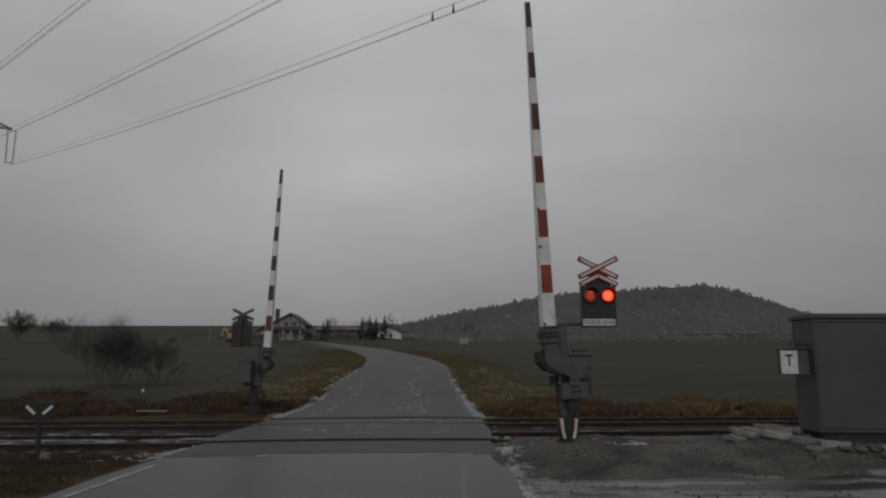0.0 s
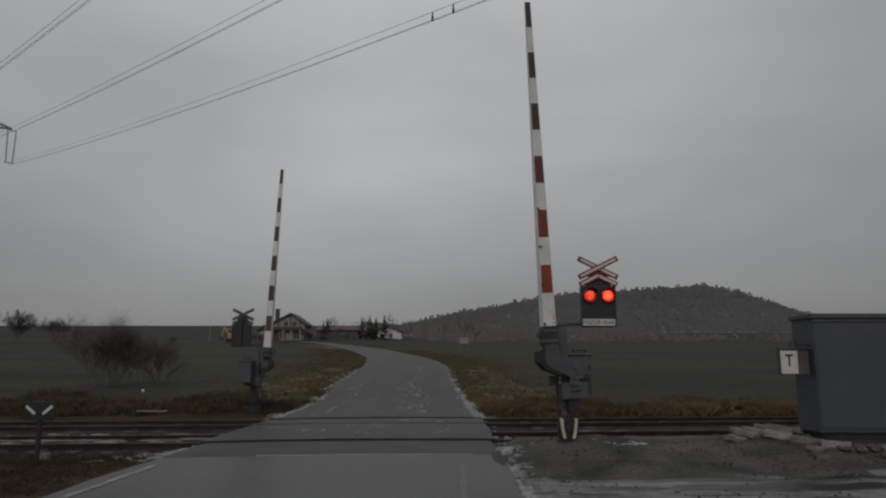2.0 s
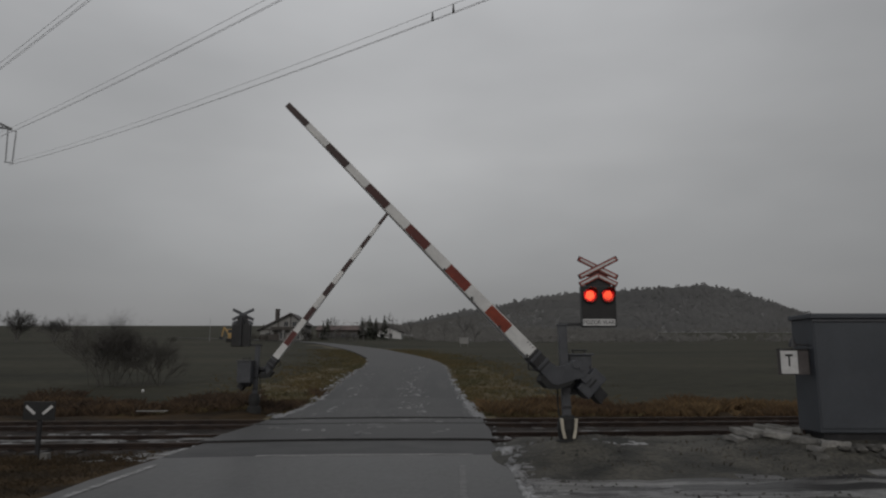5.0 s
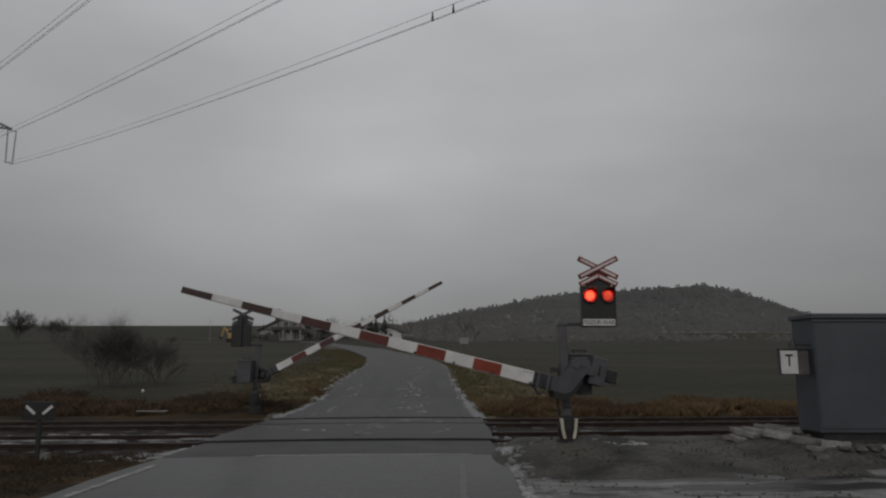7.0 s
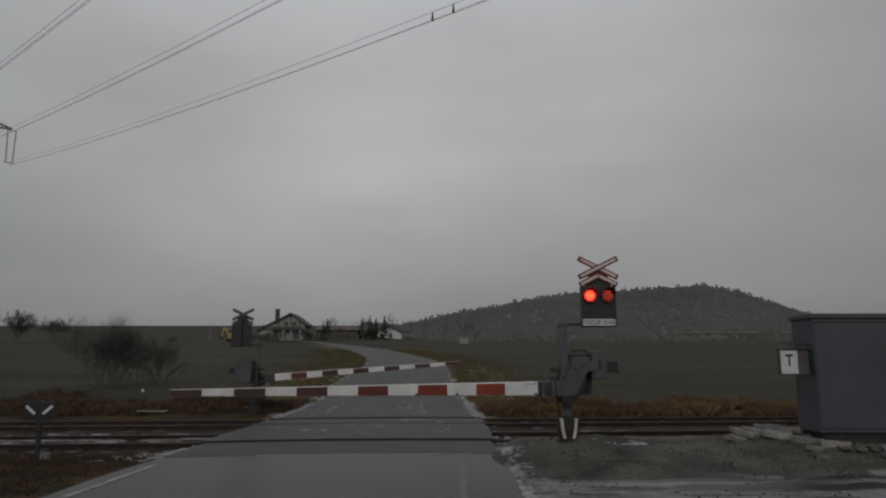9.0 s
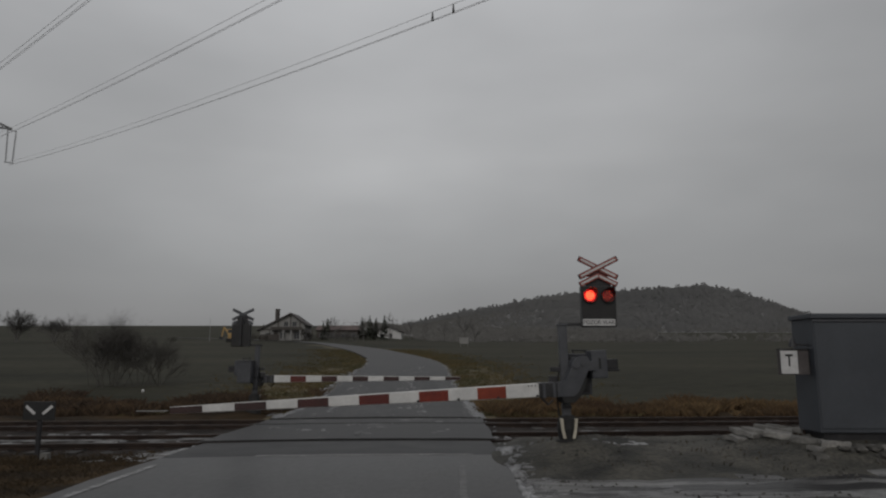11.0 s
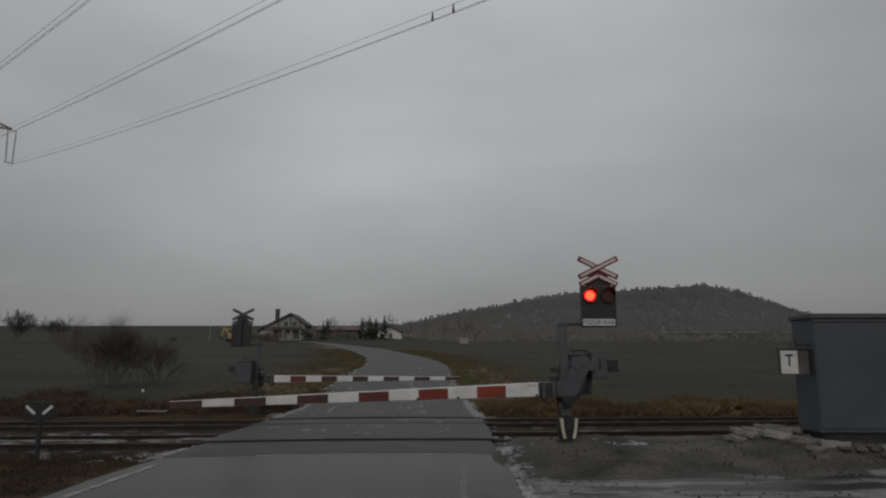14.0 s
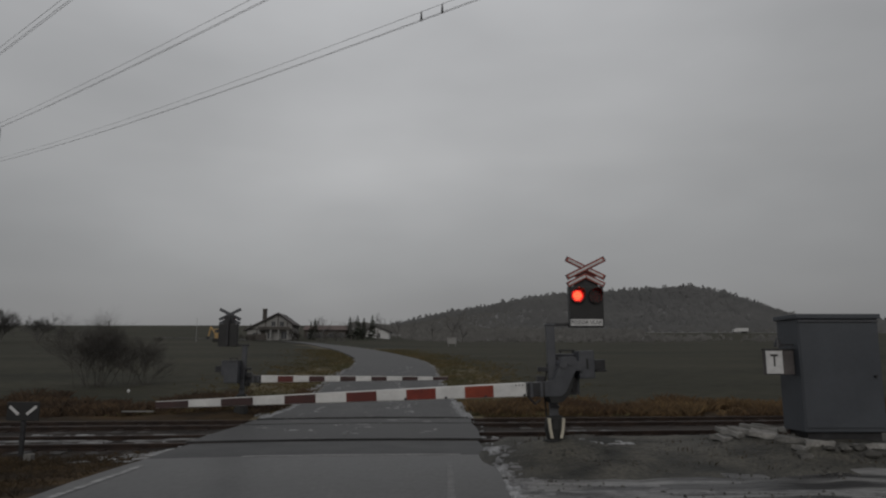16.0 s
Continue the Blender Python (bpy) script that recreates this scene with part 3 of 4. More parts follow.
    letters.parent, letters.matrix_basis = signal, pose(-0.008, -0.0205, 0.05, 90, 0, 0)
    # crossbuck for more than one track
    for sgn, y in ((1, -0.016), (-1, -0.034)):
        ang = sgn * 26.5
        arm = part("cross_arm", boxes((-0.315, 0.315, -0.006, 0.006, -0.036, 0.036), bevel=0.004), "signred", signal, "white arm with red border", pose(0, y, 0.875, 0, ang, 0))
        part("arm_face", boxes((-0.292, 0.292, -0.010, -0.006, -0.016, 0.016)), "signwhite", arm)
        part("arm_back", boxes((-0.332, 0.332, 0.006, 0.016, -0.042, 0.042), bevel=0.004), "grey", arm)
    for sgn, y in ((1, -0.016), (-1, -0.021)):
        arm = part("chevron_arm", boxes((-0.158, 0.158, -0.006, 0.006, -0.036, 0.036), bevel=0.004), "signred", signal, "white chevron arm with red border", pose(sgn * 0.135, y, 0.69, 0, sgn * 26.5, 0))
        part("arm_face", boxes((-0.143, 0.143, -0.010, -0.006, -0.016, 0.016)), "signwhite", arm)
        part("arm_back", boxes((-0.168, 0.168, 0.006, 0.016, -0.041, 0.041), bevel=0.004), "grey", arm)
    bm = bmesh.new()
    prism(bm, [(-0.2, 0.60), (0.2, 0.60), (0.13, 0.70), (0.16, 0.80), (0, 0.86), (-0.16, 0.80), (-0.13, 0.70)], 0.016, 0.03)
    part("backing_plate", bm, "dark", signal)
    bm = bmesh.new()
    prism(bm, [(-0.17, 0.735), (0, 0.815), (0.17, 0.735), (0.13, 0.80), (0, 0.855), (-0.13, 0.80)], 0.0, 0.010)
    part("red_infill", bm, "signred", signal)
    lamps = []
    for s in (-0.132, 0.138):
        bm = bmesh.new()
        segs = 24
        rim = []
        for ring_r, ring_y in ((0.095, 0.0), (0.110, 0.0), (0.110, -0.05), (0.101, -0.05), (0.095, -0.004)):
            rim.append([bm.verts.new((ring_r * math.cos(t), ring_y, ring_r * math.sin(t))) for t in (2 * math.pi * i / segs for i in range(segs))])
        for k in range(4):
            for i in range(segs):
                j = (i + 1) % segs
                bm.faces.new((rim[k][i], rim[k][j], rim[k + 1][j], rim[k + 1][i]))
        # hood over the upper half
        up = [i for i in range(segs // 2 + 1)]
        h0 = [bm.verts.new((0.110 * math.cos(2 * math.pi * i / segs), -0.05, 0.110 * math.sin(2 * math.pi * i / segs))) for i in up]
        h1 = [bm.verts.new((0.108 * math.cos(2 * math.pi * i / segs), -0.05 - 0.15 * math.sin(2 * math.pi * i / segs), 0.108 * math.sin(2 * math.pi * i / segs))) for i in up]
        for i in range(len(up) - 1):
            bm.faces.new((h0[i], h0[i + 1], h1[i + 1], h1[i]))
        lamp = part("lamp", bm, "black", signal, "hooded red warning lamp", pose(s, -0.002, 0.455))
        part("lamp_backing", ribs(0.095, RIB, 0.0, -0.001, -0.004, solid=True), "lens_off", lamp)
        disc = part("lamp_disc", ribs(0.093, RIB * 0.5, 0.0, -0.006, -0.008), "lamp", lamp, "lit red lamp disc with ribbed lens")
        part("lamp_core", ribs(0.068, RIB * 0.5, 0.0, -0.0085, -0.0095), "core", disc, "brighter lamp centre")
        shutter = part("shutter", ribs(0.094, RIB * 0.60, 0.0, -0.0098, -0.0108), "lens_off", lamp, "dark red ribbed shutter grille")
        lamps.append(shutter)
    return barrier, boom, lamps


RIB = 0.0158


def ribs(radius, height, shift, y0, y1, solid=False):
    """Horizontal ribs cut to a disc, one rib to each step of the grille."""
    bm = bmesh.new()
    if solid:
        return tube(bm, (0, y0, 0), (0, y1, 0), radius, radius, 24)
    n = int(radius / RIB) + 1
    for k in range(-n, n + 1):
        z = k * RIB + shift
        if abs(z) + height / 2 >= radius:
            continue
        w0, w1 = (math.sqrt(radius ** 2 - (z + q * height / 2) ** 2) for q in (-1, 1))
        prism(bm, [(-w0, z - height / 2), (w0, z - height / 2), (w1, z + height / 2), (-w1, z + height / 2)], y1, y0)
    return bm


def bmesh_bracket(drop):
    """Angled arm plates from the pivot down to the boom's root."""
    bm = bmesh.new()
    out = [(0.20, 0.09), (0.14, 0.12), (0.03, 0.11), (-0.03, 0.06), (-0.10, -0.10), (-0.16, drop + 0.125), (-0.30, drop + 0.093), (-0.30, drop - 0.108), (-0.06, drop - 0.11), (0.01, drop - 0.06), (0.155, -0.14), (0.22, -0.04)]
    for y in (-0.075, 0.045):
        prism(bm, out, y, y + 0.03)
    tube(bm, (0, -0.09, 0), (0, 0.26, 0), 0.06, sides=14)
    tube(bm, (0.10, -0.09, 0.02), (0.10, -0.07, 0.02), 0.045, sides=6)
    box(bm, 0.05, 0.30, -0.06, -0.02, -0.10, 0.04)
    box(bm, 0.05, 0.30, 0.14, 0.18, -0.10, 0.04)
    return bm


NEAR_PIVOT, FAR_PIVOT = (0.098, 1.089), (0.05, 1.05)
NEAR_YAW = 8.2                     # the near boom swings in the plane of the rails
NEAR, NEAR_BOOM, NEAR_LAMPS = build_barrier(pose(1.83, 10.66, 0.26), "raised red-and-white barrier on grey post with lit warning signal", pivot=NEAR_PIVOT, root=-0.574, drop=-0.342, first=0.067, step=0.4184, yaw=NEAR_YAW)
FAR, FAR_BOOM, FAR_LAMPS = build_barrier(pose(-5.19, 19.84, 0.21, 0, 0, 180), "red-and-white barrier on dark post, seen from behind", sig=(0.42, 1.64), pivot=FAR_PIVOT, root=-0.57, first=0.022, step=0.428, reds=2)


# ---- cabinet, phone box and small things by the track ----
def build_cabinet():
    cab = thing("relay_cabinet", pose(5.36, 10.3, 0.33), "plain grey steel relay cabinet on concrete slabs", "cabinet")
    part("body", boxes((0.0, 1.19, 0.0, 0.62, 0.06, 1.68), bevel=0.012), "cabinet", cab)
    part("roof", boxes((-0.03, 1.22, -0.04, 0.66, 1.68, 1.75), bevel=0.012), "cabinet", cab)
    part("plinth", boxes((0.06, 1.13, 0.05, 0.57, -0.12, 0.06)), "dark", cab)
    door = part("door", boxes((0.02, 1.17, -0.014, -0.002, 0.12, 1.62), bevel=0.005), "cabinet", cab)
    part("trim_strip", boxes((0.0, 1.19, -0.03, -0.002, 1.63, 1.66), bevel=0.004), "grey", cab)
    bm = bmesh.new()
    tube(bm, (1.08, -0.02, 0.85), (1.08, -0.05, 0.85), 0.02, sides=10)
    part("door_knob", bm, "dark", door)
    box_ob = thing("phone_box", pose(4.92, 10.42, 1.20), "grey-brown trackside telephone box with white T plate", "phone box")
    part("body", boxes((0.0, 0.42, 0.0, 0.10, 0.0, 0.36), bevel=0.01), "brown", box_ob)
    part("bracket", boxes((0.36, 0.46, 0.03, 0.09, 0.14, 0.20)), "dark", box_ob)
    part("roof", boxes((-0.01, 0.43, -0.02, 0.12, 0.36, 0.375), bevel=0.004), "dark", box_ob)
    plate = part("plate", boxes((0.0, 0.245, -0.012, -0.002, 0.015, 0.345), bevel=0.003), "signwhite", box_ob, "white plate with black letter T")
    part("letter", boxes((0.065, 0.175, -0.016, -0.0125, 0.265, 0.295), (0.108, 0.132, -0.016, -0.0125, 0.12, 0.265)), "black", plate, "black T")
    lamp = thing("bell", pose(5.13, 10.46, 1.60), "small dark bell on the cabinet's bracket", "bell")
    bm = bmesh.new()
    tube(bm, (0, 0, 0), (0, 0, 0.07), 0.06, 0.045, 12)
    tube(bm, (0, 0, 0.07), (0, 0, 0.13), 0.045, 0.02, 12)
    part("dome", bm, "dark", lamp)
    part("arm", boxes((0.0, 0.26, -0.012, 0.012, 0.02, 0.045)), "dark", lamp)


build_cabinet()


def build_v_sign():
    s = thing("shunting_marker", pose(-6.36, 11.4, -0.22), "low black marker board with two white slanted bars", "sign")
    part("post", boxes((-0.03, 0.03, 0.01, 0.06, 0.0, 0.78)), "dark", s)
    b = part("board", boxes((-0.25, 0.25, -0.015, 0.01, 0.70, 0.99), bevel=0.006), "black", s)
    for k in (-1, 1):
        part("bar", boxes((-0.095, 0.095, -0.02, -0.0155, -0.022, 0.022), bevel=0.002), "signwhite", b, "", pose(k * 0.135, 0, 0.86, 0, k * -40, 0))
    st = thing("marker_stone", pose(-6.1, 11.2, -0.25), "small pale concrete marker stone in the mud", "stone")
    part("stone_body", boxes((-0.06, 0.06, -0.06, 0.06, 0.0, 0.26), bevel=0.02), "concrete", st)


build_v_sign()


def build_slabs():
    specs = [(4.36, 10.86, 0.0, 0.20, 0.30, 24, 8), (4.56, 10.98, 0.03, 0.20, 0.42, 30, 9), (4.78, 10.90, 0.04, 0.22, 0.52, 42, 7), (5.02, 11.02, 0.06, 0.20, 0.55, 50, 6), (5.22, 11.1, 0.07, 0.20, 0.5, 54, 5),
             (4.92, 10.66, 0.0, 0.40, 0.20, -28, 10), (5.20, 10.42, 0.0, 0.42, 0.20, -24, 7), (5.46, 10.16, -0.03, 0.36, 0.22, -12, 5), (5.18, 10.08, -0.03, 0.28, 0.18, 35, 11), (6.2, 10.05, -0.02, 0.6, 0.22, -4, -3)]
    for x, y, z, w, d, turn, tip in specs:
        bm = boxes((-w / 2, w / 2, -d / 2, d / 2, -0.036, 0.036), bevel=0.02)
        bmesh.ops.subdivide_edges(bm, edges=[e for e in bm.edges if e.calc_length() > 0.1], cuts=2, use_grid_fill=True)
        for v in bm.verts:
            v.co += Vector((1, 1, 0.6)) * 0.05 * noise.noise(v.co * 6 + Vector((x, y, 0)))
        s = part("concrete_slab", bm, "concrete", None, "", pose(x, y, ground_z(x, y) + 0.03 + z, tip, tip * 0.5, turn))
        tagged(s, "broken pale concrete slab lying on the mud", "slab", "slabs by the cabinet")


build_slabs()


def build_rubble():
    rng = random.Random(17)
    for k in range(16):
        x, y = rng.uniform(5.0, 6.8), rng.uniform(9.55, 10.05)
        bm = bmesh.new()
        bmesh.ops.create_icosphere(bm, subdivisions=2, radius=rng.uniform(0.05, 0.11))
        for v in bm.verts:
            v.co = Vector((v.co.x * 1.3, v.co.y, v.co.z * 0.65)) * (1 + 0.5 * noise.noise(v.co * 12 + Vector((k, 0, 0))))
        stone = part("rubble_stone", bm, "clod", None, "", pose(x, y, ground_z(x, y) + 0.015, 0, 0, rng.uniform(0, 180)))
        tagged(stone, "muddy broken stone on the earth below the cabinet", "stone", "rubble by the cabinet")


build_rubble()


# ---- overhead line ----
def polyline_tube(name, pts, r, parent=None, sides=5):
    bm = bmesh.new()
    rings = []
    for i, p in enumerate(pts):
        d = (Vector(pts[min(i + 1, len(pts) - 1)]) - Vector(pts[max(i - 1, 0)])).normalized()
        u = d.cross(Vector((0, 0, 1))).normalized()
        v = u.cross(d)
        rings.append([bm.verts.new(Vector(p) + (u * math.cos(t) + v * math.sin(t)) * r) for t in (2 * math.pi * k / sides for k in range(sides))])
    for a, b in zip(rings, rings[1:]):
        for k in range(sides):
            bm.faces.new((a[k], a[(k + 1) % sides], b[(k + 1) % sides], b[k]))
    return bm


TIP_REACH = 5.7
LINE = Vector((-1, 1, 0)).normalized()       # the way the line runs
CROSS = Vector((LINE.y, -LINE.x, 0))


def hang(anchor, span, sag_slope, curve):
    """Points along a conductor from its insulator back over the road."""
    out = []
    for i in range(49):
        s = span * i / 48
        p = anchor - LINE * s
        out.append((p.x, p.y, anchor.z - sag_slope * s + curve * s * s))
    return out


def build_line():
    pylon = thing("power_pylon", pose(0, 0, 0), "tall grey lattice power pylon with insulator strings", "pylon")
    foot = Vector((-56.8, 79.0, 0))
    z0 = land(foot.x, foot.y) - 0.3
    bm = bmesh.new()
    hs = [0, 7, 13, 18, 22.5, 26.5, 29.5]
    half = [3.6, 2.7, 2.0, 1.5, 1.15, 0.95, 0.85]
    c = lambda k, h, w: foot + CROSS * (w * (-1, 1, 1, -1)[k]) + LINE * (w * (-1, -1, 1, 1)[k]) + Vector((0, 0, z0 + h))
    for a in range(len(hs) - 1):
        for k in range(4):
            j = (k + 1) % 4
            tube(bm, c(k, hs[a], half[a]), c(k, hs[a + 1], half[a + 1]), 0.10, sides=4)
            tube(bm, c(k, hs[a], half[a]), c(j, hs[a + 1], half[a + 1]), 0.05, sides=4)
            tube(bm, c(j, hs[a], half[a]), c(k, hs[a + 1], half[a + 1]), 0.05, sides=4)
            tube(bm, c(k, hs[a + 1], half[a + 1]), c(j, hs[a + 1], half[a + 1]), 0.05, sides=4)
    part("tower", bm, "steel", pylon)
    tips = {}
    centre = foot + Vector((0, 0, 0))
    for side, reach in ((1, TIP_REACH), (-1, TIP_REACH)):
        bm = bmesh.new()
        tip = centre + CROSS * (side * reach) + Vector((0, 0, 29.8))
        for k in (-1, 1):
            for dz in (29.2, 31.2):
                tube(bm, centre + LINE * (k * 0.85) + Vector((0, 0, dz)), tip, 0.09, sides=4)
        for f in (0.25, 0.45, 0.65, 0.82):
            lo = (centre + LINE * 0.85 + Vector((0, 0, 29.2))).lerp(tip, f)
            hi = (centre + LINE * 0.85 + Vector((0, 0, 31.2))).lerp(tip, f)
            lo2 = (centre - LINE * 0.85 + Vector((0, 0, 29.2))).lerp(tip, f)
            tube(bm, lo, hi, 0.05, sides=4)
            tube(bm, lo, lo2, 0.05, sides=4)
        part("crossarm", bm, "steel", pylon)
        tips[side] = tip
    hangs = []
    for side, f in ((1, 1.0), (-1, 1.0), (1, 0.0)):
        at = centre.lerp(tips[side], f) if f else centre
        top = Vector((at.x, at.y, 29.8 if f else 29.0))
        bm = bmesh.new()
        for k in (-0.45, 0.45):
            a = top + CROSS * k + Vector((0, 0, -0.2))
            b = top + CROSS * (k * 0.8) + Vector((0, 0, -4.2))
            tube(bm, a, b, 0.035, sides=5)
            for q in range(16):
                p = a.lerp(b, (q + 1) / 17)
                tube(bm, p, p + Vector((0, 0, 0.06)), 0.13, 0.09, sides=8)
        tube(bm, top + CROSS * -0.5 + Vector((0, 0, -4.25)), top + CROSS * 0.5 + Vector((0, 0, -4.25)), 0.06, sides=5)
        tube(bm, top + CROSS * -0.5 + Vector((0, 0, -0.2)), top + CROSS * 0.5 + Vector((0, 0, -0.2)), 0.06, sides=5)
        part("insulator_string", bm, "steel", pylon)
        hangs.append(Vector((top.x, top.y, 25.4)))
    return hangs



def build_conductors(hangs):
    for a in hangs:
        bundle = thing("conductor_bundle", pose(0, 0, 0), "triple bundle of overhead power cables", "power cable", "overhead line")
        lines = []
        for dx, dz in ((-0.05, -0.20), (0.05, -0.19), (0.0, 0.23)):
            pts = hang(a + CROSS * dx + Vector((0, 0, dz)), 260, 0.1348, 0.00035)
            lines.append(pts)
            part("cable", polyline_tube("cable", pts, 0.012), "wire", bundle)
        for at in (13.65, 13.9, 22.5, 31.0):
            i = int(at)
            p = [Vector(l[i]).lerp(Vector(l[i + 1]), at - i) for l in lines]
            bm = bmesh.new()
            for k in range(3):
                tube(bm, p[k], p[(k + 1) % 3], 0.03, sides=5)
            part("spacer", bm, "dark", bundle)


build_conductors(build_line())


# ---- bare trees and shrubs ----
def grow(bm, p, d, length, r, depth, rng, spread, kids, sides):
    q = p + d * length
    tube(bm, p, q, r, r * 0.62, sides=sides, cap=False)
    if depth == 0:
        return
    for k in range(kids):
        f = rng.uniform(0.35, 1.0) if k else 1.0
        side = Vector((rng.gauss(0, 1), rng.gauss(0, 1), rng.gauss(0, 0.7) + 0.25))
        nd = (d + side * spread).normalized()
        grow(bm, p + d * (length * f), nd, length * rng.uniform(0.5, 0.8), r * 0.6, depth - 1, rng, spread, kids, 3)


def build_bare_tree(name, m, height, seed, label, category="tree", material="hazebark", stems=1, depth=5, kids=3, spread=0.5, lean=0.0, thick=0.018):
    rng = random.Random(seed)
    tree = thing(name, m, label, category)
    trunk, crown = bmesh.new(), bmesh.new()
    for s in range(stems):
        d = Vector((rng.gauss(0, lean), rng.gauss(0, lean), 1)).normalized()
        base = Vector((rng.gauss(0, 0.08 * stems ** 0.5), rng.gauss(0, 0.08 * stems ** 0.5), -0.1)) if stems > 1 else Vector((0, 0, -0.2))
        l0 = height * (0.32 if stems == 1 else rng.uniform(0.26, 0.40))
        r0 = height * thick
        tube(trunk, base, base + d * l0, r0, r0 * 0.7, sides=6, cap=False)
        for k in range(kids + 1):
            f = 1.0 if k == 0 else rng.uniform(0.5, 1.0)
            side = Vector((rng.gauss(0, 1), rng.gauss(0, 1), rng.gauss(0, 0.5) + 0.3))
            grow(crown, base + d * (l0 * f), (d + side * spread).normalized(), height * (rng.uniform(0.16, 0.24) if stems > 1 else rng.uniform(0.2, 0.3)), r0 * 0.55, depth - 2, rng, spread, kids, 4)
    part("trunk", trunk, material, tree)
    part("crown", crown, material, tree, "bare twigs")
    return tree


def stand(x, y):
    return pose(x, y, ground_z(x, y))


build_bare_tree("bush", stand(-14.7, 31.5), 4.0, 5, "large bare thorny bush in the field", "bush", "thornbark", stems=23, depth=6, kids=4, spread=0.5, lean=0.44, thick=0.0030)
build_bare_tree("bush", stand(-13.0, 32.0), 3.0, 8, "lower bare bush beside the large one", "bush", "thornbark", stems=14, depth=5, kids=4, spread=0.5, lean=0.42, thick=0.0045)
build_bare_tree("tree", stand(-90, 150), 9.0, 11, "bare tree at the far field edge, haze painted into its twigs", stems=5, depth=6, kids=4, spread=0.5, lean=0.24, thick=0.012)
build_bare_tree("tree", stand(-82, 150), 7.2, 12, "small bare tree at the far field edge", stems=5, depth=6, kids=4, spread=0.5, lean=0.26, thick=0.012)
build_bare_tree("bush", stand(-77.5, 150), 4.6, 15, "bare bush between the far trees, haze painted into its twigs", "bush", stems=6, depth=5, lean=0.35, thick=0.011)
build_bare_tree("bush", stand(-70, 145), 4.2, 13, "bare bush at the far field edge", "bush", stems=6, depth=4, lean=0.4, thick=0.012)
build_bare_tree("bush", stand(-58, 152), 2.2, 14, "small dark bush in the field", "bush", "bark", stems=8, depth=4, lean=0.5, thick=0.014)
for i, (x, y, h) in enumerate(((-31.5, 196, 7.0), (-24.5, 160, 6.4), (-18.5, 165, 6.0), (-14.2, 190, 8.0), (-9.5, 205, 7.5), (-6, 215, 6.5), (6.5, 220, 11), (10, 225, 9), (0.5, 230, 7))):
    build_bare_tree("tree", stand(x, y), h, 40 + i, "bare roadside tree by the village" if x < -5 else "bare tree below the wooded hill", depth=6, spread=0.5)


def build_conifer(x, y, h, seed):
    rng = random.Random(seed)
    tree = thing("conifer", stand(x, y) @ Matrix.Scale(0.85, 4), "dark narrow conifer by the village houses", "tree", "village conifers")
    bm = bmesh.new()
    tube(bm, (0, 0, -0.2), (0, 0, h * 0.9), 0.14, 0.03, 6)
    part("trunk", bm, "bark", tree)
    bm = bmesh.new()
    for k in range(int(60 + 14 * h)):
        f = rng.random() ** 0.8
        z = h * (0.06 + 0.94 * f)
        reach = h * 0.24 * (1 - f) ** 0.8 + 0.12
        a = rng.uniform(0, 2 * math.pi)
        tip = Vector((math.cos(a) * reach, math.sin(a) * reach, z - reach * rng.uniform(0.1, 0.5)))
        w = Vector((-math.sin(a), math.cos(a), 0)) * reach * 0.32
        top = Vector((0, 0, z + 0.1))
        mid = tip * 0.6 + top * 0.4 + Vector((0, 0, 0.10))
        for q in ((top, mid + w, tip), (top, tip, mid - w)):
            bm.faces.new([bm.verts.new(p) for p in q])
    part("crown", bm, "conifer", tree, "dark green needles")


for i, (x, y, h) in enumerate(((-28.0, 172, 6.2), (-20.3, 178, 6.6), (-18.6, 180, 7.0), (-16.6, 176, 6.4), (-15.0, 182, 7.4), (-29.3, 174, 5.0), (-17.5, 174, 5.2), (-44.5, 176, 4.4))):
    build_conifer(x, y, h, 70 + i)


# ---- village ----
def build_window(parent, x, z, w, h, y):
    fr = part("window", boxes((x - w / 2, x - w / 2 + 0.09, y - 0.05, y + 0.02, z, z + h), (x + w / 2 - 0.09, x + w / 2, y - 0.05, y + 0.02, z, z + h),
                              (x - w / 2, x + w / 2, y - 0.05, y + 0.02, z + h - 0.09, z + h), (x - w / 2, x + w / 2, y - 0.09, y + 0.02, z - 0.08, z),
                              (x - 0.04, x + 0.04, y - 0.04, y + 0.02, z, z + h)), "plaster", parent)
    part("pane", boxes((x - w / 2 + 0.08, x + w / 2 - 0.08, y - 0.02, y + 0.01, z + 0.01, z + h - 0.08)), "pane", fr)


def build_gable_house(m, label, left, right, eave_l, eave_r, ridge_x, ridge, depth, wall, roof, windows, name="house", chimneys=(), beams=()):
    h = thing(name, m, label, "house", "village houses")
    bm = bmesh.new()
    prism(bm, [(left, -0.6), (right, -0.6), (right, eave_r), (ridge_x, ridge), (left, eave_l)], 0, depth)
    part("wall", bm, wall, h)
    for sgn, xe, ze in ((-1, left, eave_l), (1, right, eave_r)):
        bm = bmesh.new()
        sl = (ridge - ze) / abs(ridge_x - xe)
        xo = xe + sgn * 0.7
        zo = ze - 0.7 * sl
        prism(bm, [(ridge_x, ridge + 0.05), (xo, zo + 0.05), (xo, zo + 0.33), (ridge_x, ridge + 0.36)], -0.7, depth + 0.6)
        part("roof", bm, roof, h)
    for w in windows:
        build_window(h, *w, 0.0)
    for x, y, z0, z1, s in chimneys:
        part("chimney", boxes((x - s, x + s, y, y + 2 * s, z0, z1), (x - s - 0.08, x + s + 0.08, y - 0.08, y + 2 * s + 0.08, z1, z1 + 0.15)), "timber", h)
